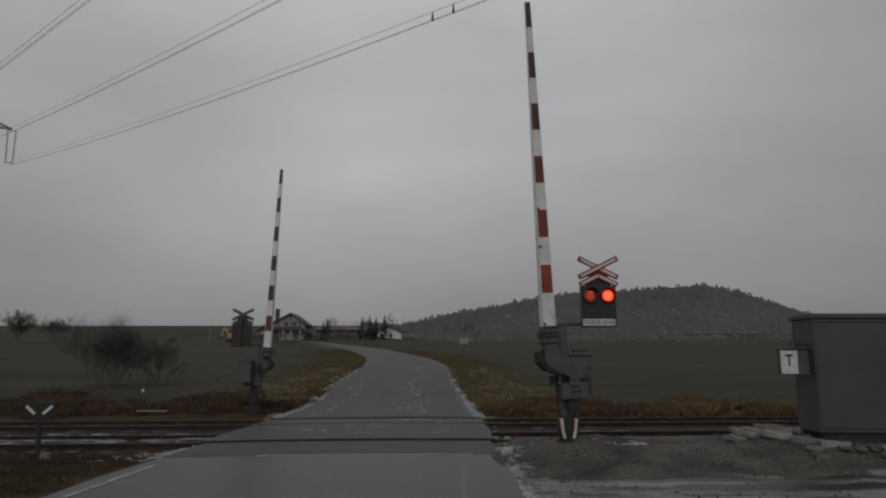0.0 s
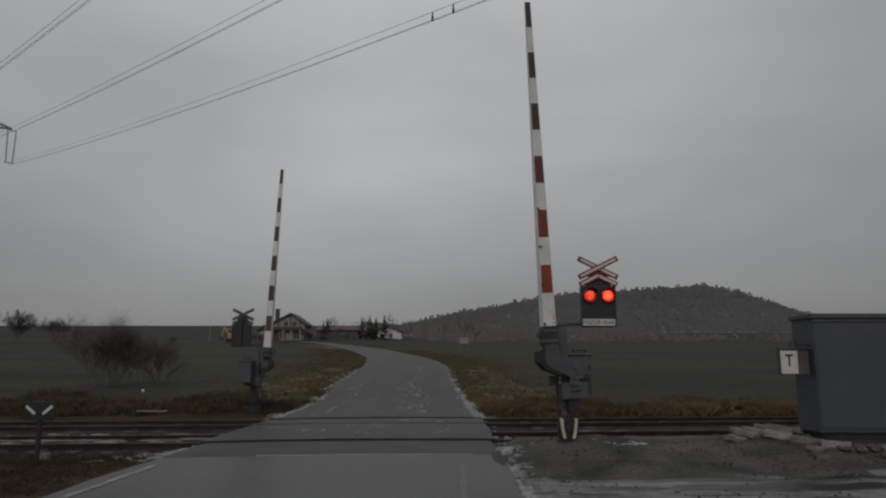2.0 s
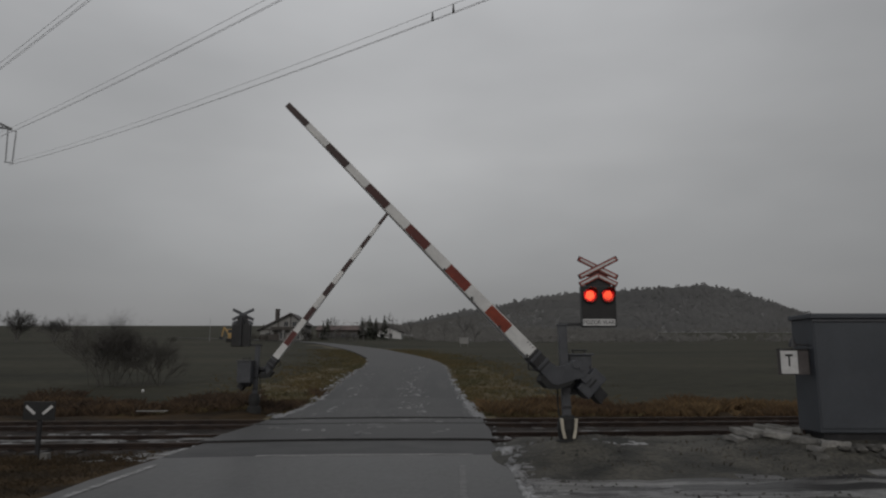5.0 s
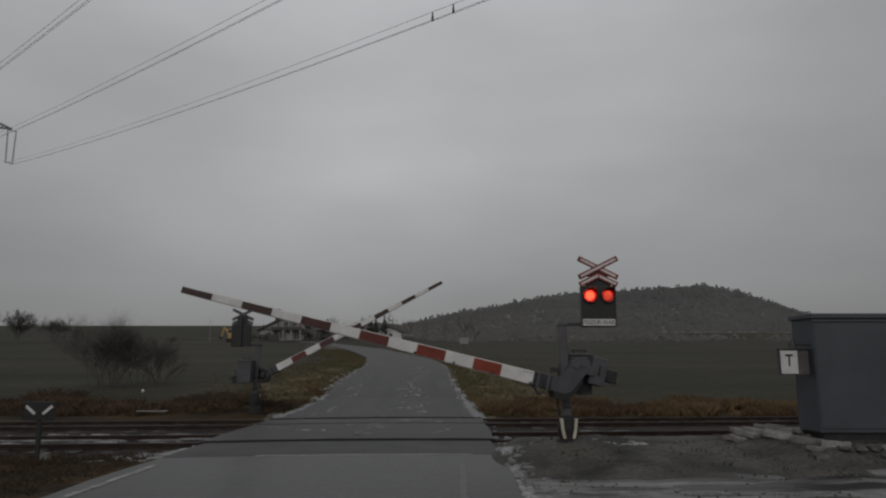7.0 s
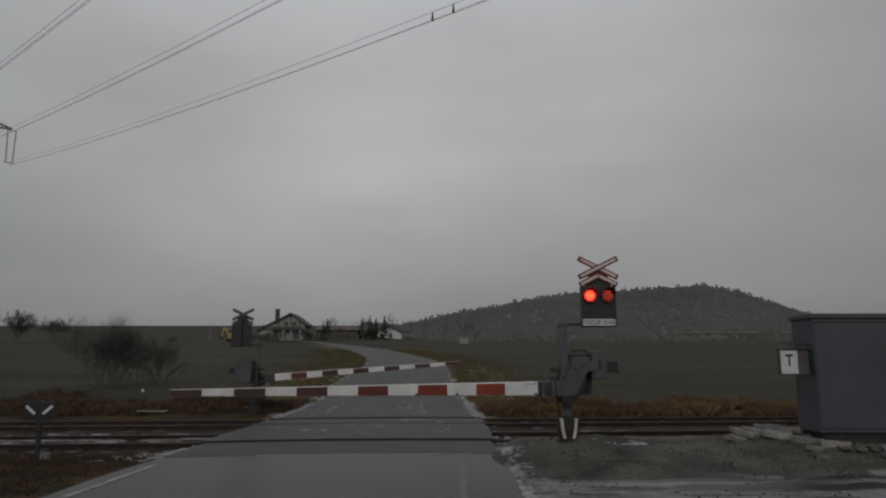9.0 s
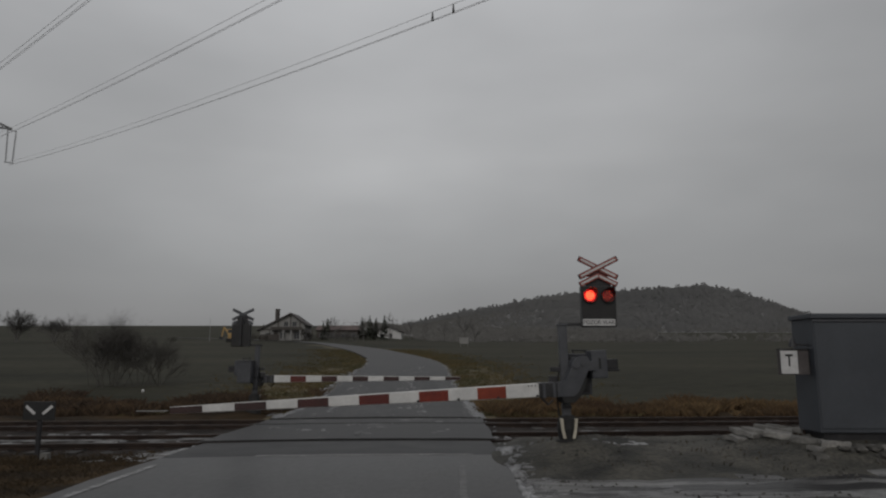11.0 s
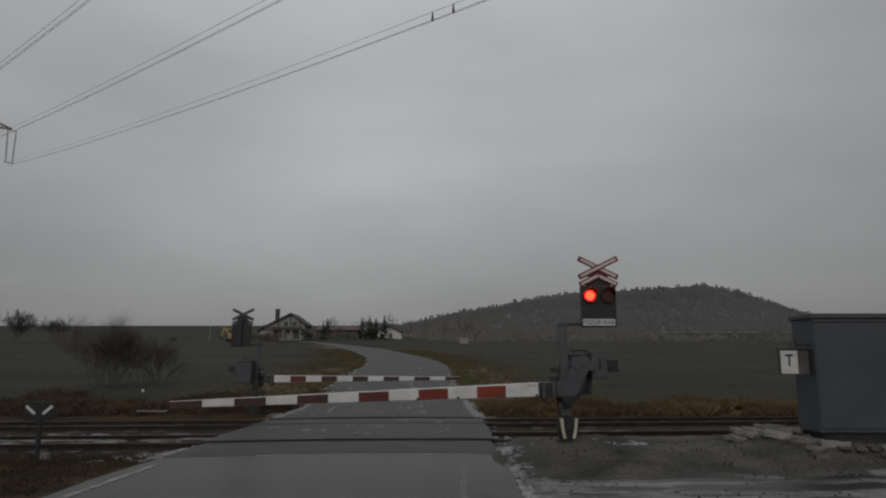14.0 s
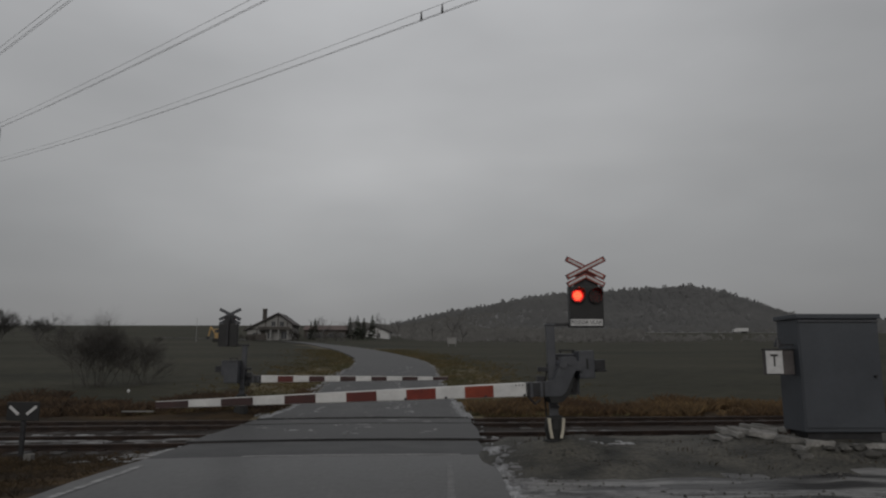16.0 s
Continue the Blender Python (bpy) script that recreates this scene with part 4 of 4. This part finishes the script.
    for x0, x1, z0, z1 in beams:
        part("timber_beam", boxes((x0, x1, -0.07, -0.005, z0, z1)), "timber", h)
    return h


build_gable_house(pose(-38.6, 170, 6.9), "white half-timbered gable house with dark roof and chimney", -5.2, 5.4, 2.6, 4.0, 2.1, 6.3, 9,
                  "plaster", "roof", [(-3.2, 0.6, 1.3, 1.3), (0.2, 0.5, 1.2, 1.5), (3.6, 0.4, 1.4, 1.8), (1.0, 3.4, 1.1, 1.2), (3.0, 3.4, 1.1, 1.2)], chimneys=[(-1.7, 2.0, 2.8, 7.6, 0.45)],
                  beams=[(-4.9, 5.2, 2.55, 2.85), (-1.0, -0.75, 2.9, 4.6), (1.95, 2.2, 2.9, 6.0), (4.2, 4.45, 2.9, 4.4), (-3.0, -2.8, 0.2, 2.5), (2.2, 2.5, 0.0, 2.5), (-1.9, -0.9, 0.0, 2.2)])


def build_balcony():
    b = thing("balcony", pose(-38.6, 168.8, 6.9), "dark timber balcony with pale posts across the gable", "balcony")
    part("deck", boxes((-2.4, 5.2, 0.0, 1.2, 2.55, 2.75)), "timber", b)
    part("railing", boxes((-2.4, 5.2, 0.0, 0.08, 2.75, 3.25)), "timber", b)
    for x in (0.6, 2.5, 4.6):
        part("post", boxes((x - 0.14, x + 0.14, 0.0, 0.3, -0.8, 2.55)), "plaster", b)
    part("cladding", boxes((-5.2, -0.6, 1.02, 1.19, -0.6, 1.5), bevel=0.02), "timber", b)


build_balcony()


def build_long_building():
    h = thing("farm_building", pose(-27.5, 186, 7.3), "long low farm building with brown roof", "house", "village houses")
    part("wall", boxes((-5.6, 5.6, 0, 8, -0.6, 3.0)), "timber", h)
    bm = bmesh.new()
    v = [bm.verts.new(p) for p in ((-6, -0.5, 2.9), (6, -0.5, 2.9), (6, 4, 4.3), (-6, 4, 4.3), (6, 8.5, 2.9), (-6, 8.5, 2.9))]
    for q in ((0, 1, 2, 3), (3, 2, 4, 5), (0, 3, 5), (1, 4, 2), (0, 5, 4, 1)):
        bm.faces.new([v[i] for i in q])
    part("roof", bm, "redroof", h)
    for x in (-4.2, -1.4, 1.4, 4.2):
        build_window(h, x, 0.9, 1.2, 1.2, 0.0)


build_long_building()
for dx, w, h in ((-6.5, 2.2, 1.9), (-4.6, 2.0, 1.5), (-3.0, 2.0, 1.6), (6.2, 1.8, 3.0), (7.4, 2.0, 2.2)):
    build_bare_tree("bush", stand(-38.6 + dx, 166.5), h * 1.3, int(90 + dx), "dark garden bush beside the white house", "bush", "bark", stems=10, depth=5, kids=3, spread=0.5, lean=0.4, thick=0.012)
build_gable_house(pose(-16.2, 204, 8.1), "small white house with a pale hipped roof", -2.6, 4.2, 2.6, 2.4, 0.5, 3.9, 7, "signwhite", "roof", [(-1.4, 0.8, 1.0, 1.2), (1.2, 0.8, 1.0, 1.2)], name="cottage")


def build_sign_hut():
    s = thing("beehive_stand", stand(3.55, 120), "small white box on short legs in the field", "hut")
    part("body", boxes((-0.75, 0.75, 0, 0.8, 0.45, 1.45), bevel=0.02), "plaster", s)
    part("entrance_board", boxes((-0.25, 0.25, -0.02, -0.002, 0.6, 0.9)), "plaster", s)
    part("roof", boxes((-0.85, 0.85, -0.1, 0.9, 1.45, 1.52), bevel=0.02), "plaster", s)
    for x in (-0.6, 0.6):
        part("leg", boxes((x - 0.06, x + 0.06, 0.3, 0.42, -0.1, 0.45)), "plaster", s)


build_sign_hut()


def build_excavator():
    x, y = -44.6, 152
    e = thing("excavator", stand(x, y), "yellow excavator parked by the village edge", "excavator")
    part("undercarriage", boxes((-1.5, 1.5, -1.1, -0.5, 0, 0.7), (-1.5, 1.5, 0.5, 1.1, 0, 0.7), bevel=0.08), "rubber", e)
    part("body", boxes((-1.1, 1.3, -1.1, 1.1, 0.75, 1.9), bevel=0.08), "yellow", e)
    cabn = part("cab", boxes((-1.2, -0.1, -1.05, 0.1, 1.5, 2.7), bevel=0.06), "yellow", e)
    part("pane", boxes((-1.05, -0.25, -1.08, -1.04, 1.9, 2.55)), "pane", cabn)
    bm = bmesh.new()
    prism(bm, [(-0.9, 1.5), (-2.2, 3.2), (-2.5, 3.3), (-2.5, 3.05), (-1.2, 1.3)], 0.3, 0.6)
    prism(bm, [(-2.55, 3.3), (-2.25, 3.2), (-2.7, 1.2), (-2.95, 1.2)], 0.32, 0.58)
    part("arm", bm, "yellow", e)
    part("bucket", boxes((-3.3, -2.6, 0.15, 0.75, 0.6, 1.2), bevel=0.08), "dark", e)
    mst = thing("mast", stand(-52.5, 160), "thin tall mast beyond the field", "mast")
    bm = bmesh.new()
    tube(bm, (0, 0, -0.3), (0, 0, 5.2), 0.06, 0.03, 6)
    part("pole", bm, "steel", mst)


build_excavator()
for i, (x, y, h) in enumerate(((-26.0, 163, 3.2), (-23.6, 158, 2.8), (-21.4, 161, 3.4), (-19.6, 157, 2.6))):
    build_bare_tree("bush", stand(x, y), h, 120 + i, "brown bare bush at the road bend", "bush", "hazebark", stems=12, depth=5, kids=3, spread=0.5, lean=0.4, thick=0.010)


# ---- far lorry passing behind the field ----
def build_lorry():
    t = thing("lorry", pose(300, 450, land(215, 450)), "distant white box lorry on the far road", "lorry")
    part("box_body", boxes((-2.6, 4.8, -1.2, 1.2, 1.0, 3.1), bevel=0.05), "signwhite", t)
    part("cab", boxes((-4.6, -2.7, -1.15, 1.15, 0.6, 2.5), bevel=0.15), "signwhite", t)
    for x in (-3.7, 1.6, 3.4):
        for y in (-1.0, 1.0):
            bm = bmesh.new()
            tube(bm, (x, y - 0.14, 0.5), (x, y + 0.14, 0.5), 0.5, sides=12)
            part("wheel", bm, "rubber", t)
    return t


LORRY = build_lorry()


# ---- forest, hedges, grass, snow: uncountable stuff ----
def build_forest():
    rng = random.Random(3)
    verts, faces, scrub = [], [], []

    def crown(x, y, z, h, w, pointed, tris=34):
        for _ in range(tris):
            f = rng.random()
            rr = w * (1 - f) ** 0.7 if pointed else w * math.sqrt(max(0.05, 1 - (2 * f - 0.9) ** 2 * 0.9))
            a = rng.uniform(0, 6.283)
            c = Vector((x + math.cos(a) * rr * rng.random() ** 0.5, y + math.sin(a) * rr * 0.7, z + h * (0.08 + 0.9 * f)))
            s = w * rng.uniform(0.15, 0.38)
            b = len(verts)
            for k in range(3):
                t = a + k * 2.1 + rng.uniform(-0.5, 0.5)
                verts.append(c + Vector((math.cos(t) * s, rng.uniform(-0.3, 0.3) * s, math.sin(t) * s)))
            faces.append((b, b + 1, b + 2))

    for _ in range(23000):
        y = rng.uniform(335, 840) if rng.random() < 0.78 else rng.uniform(790, 850)
        x = y * rng.uniform(-0.11, 0.66)
        if y < 462 and x > 0.3 * y:
            continue
        tall = smooth_step(-0.04, 0.24, x / y + 0.03 * noise.noise(Vector((x * 0.02, y * 0.02, 0)))) if y < 690 else 1.0
        tall *= smooth_step(390, 560, y)
        if rng.random() > tall + 0.15:
            scrub.append((x, y))
            continue
        h = rng.uniform(5.5, 8.5) * (0.45 + 0.55 * tall) * (1.35 if rng.random() < 0.06 else 1)
        slope = 1 - smooth_step(640, 740, y)          # an even canopy on the slope, single tops along the ridge
        h *= 1 - 0.45 * slope
        crown(x, y, land(x, y) - 0.5, h, h * rng.uniform(0.28, 0.42) * (1 + 0.25 * slope), rng.random() < 0.45 * (1 - slope))
    soup("forest", verts, faces, "wood", "bare winter forest covering the hill, grey with painted haze", "forest", "stuff")
    verts.clear()
    faces.clear()
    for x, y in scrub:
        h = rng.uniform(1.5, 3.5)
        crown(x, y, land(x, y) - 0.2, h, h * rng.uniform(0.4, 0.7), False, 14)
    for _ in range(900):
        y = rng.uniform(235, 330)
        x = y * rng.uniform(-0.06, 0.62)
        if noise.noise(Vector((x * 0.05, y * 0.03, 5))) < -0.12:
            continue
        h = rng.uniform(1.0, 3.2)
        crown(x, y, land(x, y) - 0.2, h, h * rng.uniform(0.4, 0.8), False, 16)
    soup("hedge", verts, faces, "scrub", "scrubby bare hedges along the far field edge, pale with painted haze", "hedge", "stuff")


build_forest()


def build_grass(name, label, material, count, place, lo, hi, seed, blades=7, width=0.012, splay=0.35, patchy=0.0):
    rng = random.Random(seed)
    verts, faces = [], []
    for _ in range(count):
        x, y = place(rng)
        if abs(x - road_x(y)) < ROAD_HALF + 0.12:
            continue
        if patchy and noise.noise(Vector((x * 0.45, y * 0.45, 9))) < patchy * (y - 21.0) - 0.28:
            continue
        z = ground_z(x, y) - 0.02
        tall = rng.uniform(lo, hi) * (0.7 + 0.6 * (0.5 + noise.noise(Vector((x * 0.7, y * 0.7, 2)))))
        for _ in range(blades):
            h = tall * rng.uniform(0.5, 1.1)
            a = rng.uniform(0, 6.283)
            bx, by = x + rng.gauss(0, 0.07), y + rng.gauss(0, 0.07)
            dx, dy = math.cos(a) * width, math.sin(a) * width
            lx, ly = rng.gauss(0, splay) * h, rng.gauss(0, splay) * h
            b = len(verts)
            verts += [(bx - dx, by - dy, z), (bx + dx, by + dy, z), (bx + lx * 0.4 + dx * 0.7, by + ly * 0.4 + dy * 0.7, z + h * 0.6), (bx + lx, by + ly, z + h * 0.95)]
            faces += [(b, b + 1, b + 2), (b, b + 2, b + 3)]
    soup(name, verts, faces, material, label, "grass", "stuff")


build_grass("dry_grass", "tall dry brown grass along the far side of the tracks", "grass", 8500, lambda r: (r.uniform(1.2, 15), r.triangular(19.9, 24.5, 20.6)), 0.12, 0.40, 21, blades=8, width=0.0055, splay=0.45, patchy=0.09)
build_grass("dry_grass", "dark russet dead grass beyond the tracks", "russet", 11000, lambda r: (r.uniform(-17, -4.6), r.triangular(19.7, 29.5, 20.6)), 0.10, 0.34, 27, blades=8, width=0.0055, splay=0.5, patchy=0.06)
build_grass("dry_grass", "dark dead grass in front of the tracks", "deadgrass", 5200, lambda r: (r.uniform(-13, -4.5), r.triangular(6.5, 12.2, 11.0)), 0.03, 0.09, 22, width=0.004, splay=0.6)
build_grass("verge_grass", "short yellow-green grass on the road verges", "verge", 16000, lambda r: ((lambda y: (road_x(y) + r.choice((-1, 1)) * (ROAD_HALF + 0.2 + abs(r.gauss(0, 2.2))), y))(20 + 75 * r.random() ** 1.5)), 0.05, 0.16, 23, width=0.010, splay=0.6)
build_grass("verge_grass", "sparse short grass on the earth heap", "deadgrass", 160, lambda r: (r.uniform(1.3, 8), r.uniform(9.4, 11.8)), 0.03, 0.08, 24, width=0.008)


def build_snow():
    rng = random.Random(9)
    verts, faces = [], []

    def blob(x, y, z, a, b, h, turn):
        n, base = 10, len(verts)
        verts.append((x, y, z + h))
        for ring, hh in ((0.6, h * 0.8), (1.0, -0.02)):
            for k in range(n):
                t = 2 * math.pi * k / n
                rr = ring * rng.uniform(0.65, 1.2)
                px, py = a * rr * math.cos(t), b * rr * math.sin(t)
                verts.append((x + px * math.cos(turn) - py * math.sin(turn), y + px * math.sin(turn) + py * math.cos(turn), z + hh))
        for k in range(n):
            j = (k + 1) % n
            faces.append((base, base + 1 + k, base + 1 + j))
            faces.append((base + 1 + k, base + 1 + n + k, base + 1 + n + j, base + 1 + j))

    for _ in range(420):                    # broken line along the road edges beyond the tracks
        y = 18.6 + 40 * rng.random() ** 1.6
        side = rng.choice((-1, 1))
        if noise.noise(Vector((side * 5, y * 0.5, 8))) < -0.22:
            continue
        x = road_x(y) + side * (ROAD_HALF + rng.gauss(0.02, 0.06))
        blob(x, y, land(x, y) + 0.02, 0.012 + 0.045 * rng.random() ** 2, rng.uniform(0.2, 0.8), 0.012, rng.uniform(-0.08, 0.08))
    for _ in range(150):                    # thicker crusts on the outer side of the bend
        y = 18.8 + 17 * rng.random() ** 1.2
        x = road_x(y) + ROAD_HALF + 0.02 + abs(rng.gauss(0.05, 0.14)) * (1.2 - 0.6 * (y - 18.8) / 17)
        if noise.noise(Vector((3.0, y * 0.8, 4))) < -0.2:
            continue
        blob(x, y, ground_z(x, y) + 0.04, rng.uniform(0.03, 0.13), rng.uniform(0.12, 0.5), 0.03, rng.uniform(-0.25, 0.25))
    for _ in range(170):                    # gritty crust on the other shoulder
        y = 19.2 + 24 * rng.random() ** 1.2
        x = road_x(y) - ROAD_HALF - 0.12 - abs(rng.gauss(0.0, 0.22))
        blob(x, y, ground_z(x, y) + 0.03, rng.uniform(0.03, 0.11), rng.uniform(0.15, 0.7), 0.02, rng.uniform(-0.15, 0.15))
    for _ in range(230):                    # between and beside the rails
        x = rng.choice((rng.uniform(-10, -4.6), rng.uniform(1.0, 9)))
        y = rail_y(rng.choice((13.3, 13.7, 14.0, 14.7, 15.0, 15.4)), x) + rng.uniform(-0.1, 0.1)
        if noise.noise(Vector((x * 0.6, y, 2))) < 0.0:
            continue
        blob(x, y, ground_z(x, y) + 0.01, 0.04 + 0.3 * rng.random() ** 2, rng.uniform(0.015, 0.06), 0.012, rng.uniform(-0.1, 0.1))
    for _ in range(80):                     # crust that hugs the road's edge beside the mud
        y = rng.uniform(6.4, 11.6)
        if noise.noise(Vector((7.0, y * 1.4, 3))) < -0.25:
            continue
        x = road_x(y) + ROAD_HALF + 0.03 + abs(rng.gauss(0, 0.05))
        blob(x, y, ground_z(x, y) + 0.02, rng.uniform(0.02, 0.07), rng.uniform(0.05, 0.2), 0.018, rng.uniform(-0.3, 0.3))
    for _ in range(45):                     # where the road meets mud and rails
        side = rng.choice((-1, 1))
        y = rng.uniform(10.6 if side < 0 else 8.0, 18)
        x = road_x(y) + side * (ROAD_HALF + rng.uniform(0.0, 0.35))
        blob(x, y, ground_z(x, y) + 0.01, 0.015 + 0.08 * rng.random() ** 2, 0.015 + 0.09 * rng.random() ** 2, 0.018, rng.uniform(-1, 1))
    for _ in range(9):                      # beside the barrier's foot
        x, y = rng.uniform(2.05, 2.9), rng.uniform(10.35, 10.6)
        blob(x, y, ground_z(x, y) + 0.004, rng.uniform(0.04, 0.16), rng.uniform(0.015, 0.04), 0.010, rng.uniform(-0.2, 0.2))
    for _ in range(60):
        t = rng.random()
        x, y = -4.25 - 1.1 * t * rng.random(), 12.3 - 1.4 * t + rng.uniform(-0.15, 0.15)
        blob(x, y, ground_z(x, y) + 0.01, 0.04 + 0.2 * rng.random() ** 2, 0.012 + 0.025 * rng.random(), 0.008, rng.uniform(0.1, 0.4))
    snow_count = len(faces)
    for _ in range(26):                     # thin pale strip painted in for the inner rail's shine
        x = rng.uniform(-11, -4.5)
        blob(x, rail_y(14.22, x) + rng.gauss(0, 0.02), ground_z(x, 14.0) + 0.02, rng.uniform(0.2, 0.6), 0.014, 0.01, SKEW)
    for _ in range(190):                    # smeared along the edge of the mud
        y = rng.uniform(6.6, 12.2)
        x = road_x(y) + ROAD_HALF + 0.05 + abs(rng.gauss(0, 0.16))
        blob(x, y, ground_z(x, y) + 0.006, 0.015 + 0.12 * rng.random() ** 2, 0.01 + 0.05 * rng.random() ** 2, 0.010, rng.uniform(-0.2, 0.4))
    for _ in range(70):                     # long icy streaks between the ruts in the mud
        x, y = rng.uniform(1.4, 8.0), rng.uniform(6.3, 8.9)
        blob(x, y, ground_z(x, y) + 0.012, rng.uniform(0.15, 0.8), rng.uniform(0.02, 0.07), 0.008, rng.uniform(-0.12, 0.12))
    for _ in range(360):                    # slush left between the wheel tracks
        y = 20 + 24 * rng.random() ** 1.3
        x = road_x(y) + rng.choice((0.55, 0.75, 0.95, -1.5)) + rng.gauss(0, 0.22)
        if noise.noise(Vector((x * 1.5, y * 0.45, 15))) < -0.02:
            continue
        c = (x - road_x(y)) / ROAD_HALF
        blob(x, y, land(x, y) + 0.024 + 0.02 * (1 - c * c), 0.015 + 0.09 * rng.random() ** 2, 0.08 + 0.45 * rng.random() ** 2, 0.006, rng.uniform(-0.15, 0.15))
    for _ in range(40):
        y = rng.choice((rng.uniform(13.2, 16.2), rng.uniform(16.8, 20)))
        x = rng.uniform(-3.6, 0.6)
        c = (x - road_x(y)) / ROAD_HALF
        yy = rail_y(y, x)
        blob(x, yy, 0.024 + 0.02 * (1 - c * c), 0.04 + 0.2 * rng.random() ** 2, 0.02 + 0.08 * rng.random(), 0.006, rng.uniform(-0.1, 0.1))
    snow = soup("old_snow", verts, faces, "snow", "dirty remnants of old snow at the road edge", "snow", "stuff", smooth=True)
    snow.data.materials.append(M["slush"])
    snow.data.polygons.foreach_set("material_index", [0 if i < snow_count else 1 for i in range(len(faces))])


build_snow()


def build_clods():
    rng = random.Random(12)
    verts, faces = [], []
    for _ in range(2600):
        x, y = rng.uniform(0.9, 8.5), 7.0 + 4.8 * rng.random()
        if noise.noise(Vector((x * 0.8, y * 1.6, 6))) < -0.05 or x < 1.05 + 0.05 * y - 0.4:
            continue
        r = 0.008 + 0.03 * rng.random() ** 3
        z, b = ground_z(x, y), len(verts)
        verts += [(x + r * rng.uniform(0.7, 1.5) * math.cos(t), y + r * rng.uniform(0.7, 1.3) * math.sin(t), z - 0.01) for t in (0, 1.26, 2.5, 3.8, 5.0)]
        verts.append((x + r * rng.uniform(-0.4, 0.4), y, z + r * rng.uniform(0.5, 1.1)))
        faces += [(b + k, b + (k + 1) % 5, b + 5) for k in range(5)]
    soup("clods", verts, faces, "clod", "small stones and clods on the muddy verge", "stones", "stuff")


build_clods()


def build_litter():
    rng = random.Random(6)
    bm = bmesh.new()
    bmesh.ops.create_icosphere(bm, subdivisions=2, radius=0.06)
    for v in bm.verts:
        v.co = Vector((v.co.x, v.co.y * 0.8, v.co.z * 1.2)) * (1 + 0.35 * noise.noise(v.co * 9))
    bag = part("plastic_bag", bm, "signwhite", None, "", pose(-12.1, 29.0, ground_z(-12.1, 29.0) + 0.06))
    tagged(bag, "crumpled white plastic bag in the dry grass", "litter")
    bm = boxes((-0.42, 0.42, -0.06, 0.06, 0, 0.025), bevel=0.006)
    plank = part("plank", bm, "concrete", None, "", pose(-8.0, 19.9, ground_z(-8.0, 19.9) + 0.1, 4, 0, 3))
    tagged(plank, "pale weathered plank beside the far rail", "plank")


build_litter()


# ---- what moves ----
NEAR_ANGLE = [(0, 87.0), (2.3, 87.0), (2.5, 86.7), (2.6, 86.1), (2.7, 85.2), (2.8, 84.0), (2.9, 82.5), (3.0, 80.7), (3.2, 76.6), (3.4, 71.6), (3.5, 68.8), (3.6, 66.7),
              (3.8, 64.0), (4.0, 61.0), (4.2, 58.1), (6.3, 24.8), (6.5, 21.8), (6.7, 18.7), (7, 14.2), (7.3, 9.8), (7.5, 6.7), (7.8, 2.1), (8, -0.3), (8.2, -3.0), (8.3, -4.1), (8.4,
              -4.6), (8.5, -4.5), (8.6, -3.8), (8.8, -1.7), (9, -0.4), (9.15, 0.1), (9.4, -0.3), (9.9, -2.0), (10.5, -2.9), (11.0, -2.9), (11.5, -2.7), (12.0, -2.4), (12.5, -2.1), (16.0, -2.1)]
FAR_ANGLE = [(0.0, 87.9), (2.5, 87.6), (2.8, 86.2), (3.0, 83.9), (3.2, 80.6), (3.4, 76.6), (3.6, 72.0), (3.8, 69.0), (4.0, 66.6), (4.2, 64.0), (6.3, 36.6), (6.7, 31.3), (7.0, 27.8), (7.5, 21.9),
             (8.0, 16.6), (8.5, 10.5), (8.8, 6.6), (9.0, 4.4), (9.2, 2.3), (9.5, 0.2), (9.8, -1.0), (10.2, 0.3), (10.8, 0.1), (16.0, 0.1)]

# small correction of the near boom for its skewed plane: angle, degrees to add
NEAR_TRIM = [(-5, 0.3), (-2, 0.15), (0, -0.03), (7, -0.28), (14, -0.42), (25, -0.56), (45, -0.85), (58, -0.8), (69, -0.6), (77, -0.4), (81, -0.2), (84, 0.0), (87, 0.3)]


def motions():
    walk(NEAR_BOOM, [(t, pose(NEAR_PIVOT[0], -0.16, NEAR_PIVOT[1], 0, a + lerp_table(NEAR_TRIM, a), NEAR_YAW)) for t, a in NEAR_ANGLE])
    walk(FAR_BOOM, [(t, pose(FAR_PIVOT[0], -0.16, FAR_PIVOT[1], 0, a, 0)) for t, a in FAR_ANGLE])
    # the two lamps take turns, about once a second: each warms up fast and dies down more slowly
    period = 0.987
    rise, fall = ((-0.1, 0.0), (-0.035, 0.08), (0.0, 0.38), (0.1, 1.0)), ((-0.1, 1.0), (0.0, 0.5), (0.05, 0.3), (0.12, 0.0))
    for shutters in (NEAR_LAMPS, FAR_LAMPS):
        for sh, start, up, down in zip(shutters, (0.18, 0.9), (0.02, 0.68), (0.70, 0.05)):
            rows = [(0.0, start)]
            for c in range(17):
                for at, curve in sorted(((up, rise), (down, fall))):
                    rows += [(at + period * c + dt, v) for dt, v in curve]
            rows = [rows[0]] + [r for r in rows[1:] if 0.0 < r[0] < 16.0]
            rows.append((16.0, rows[-1][1]))
            walk(sh, [(t, pose(0, 0, RIB * 0.5 * v)) for t, v in rows])
    z = land(215, 450)
    walk(LORRY, [(0.0, pose(218.0 + 15.2 * 18.4, 450, z)), (15.2, pose(212.5, 450, z)), (16.0, pose(212.5 - 0.8 * 19, 450, z))])


motions()
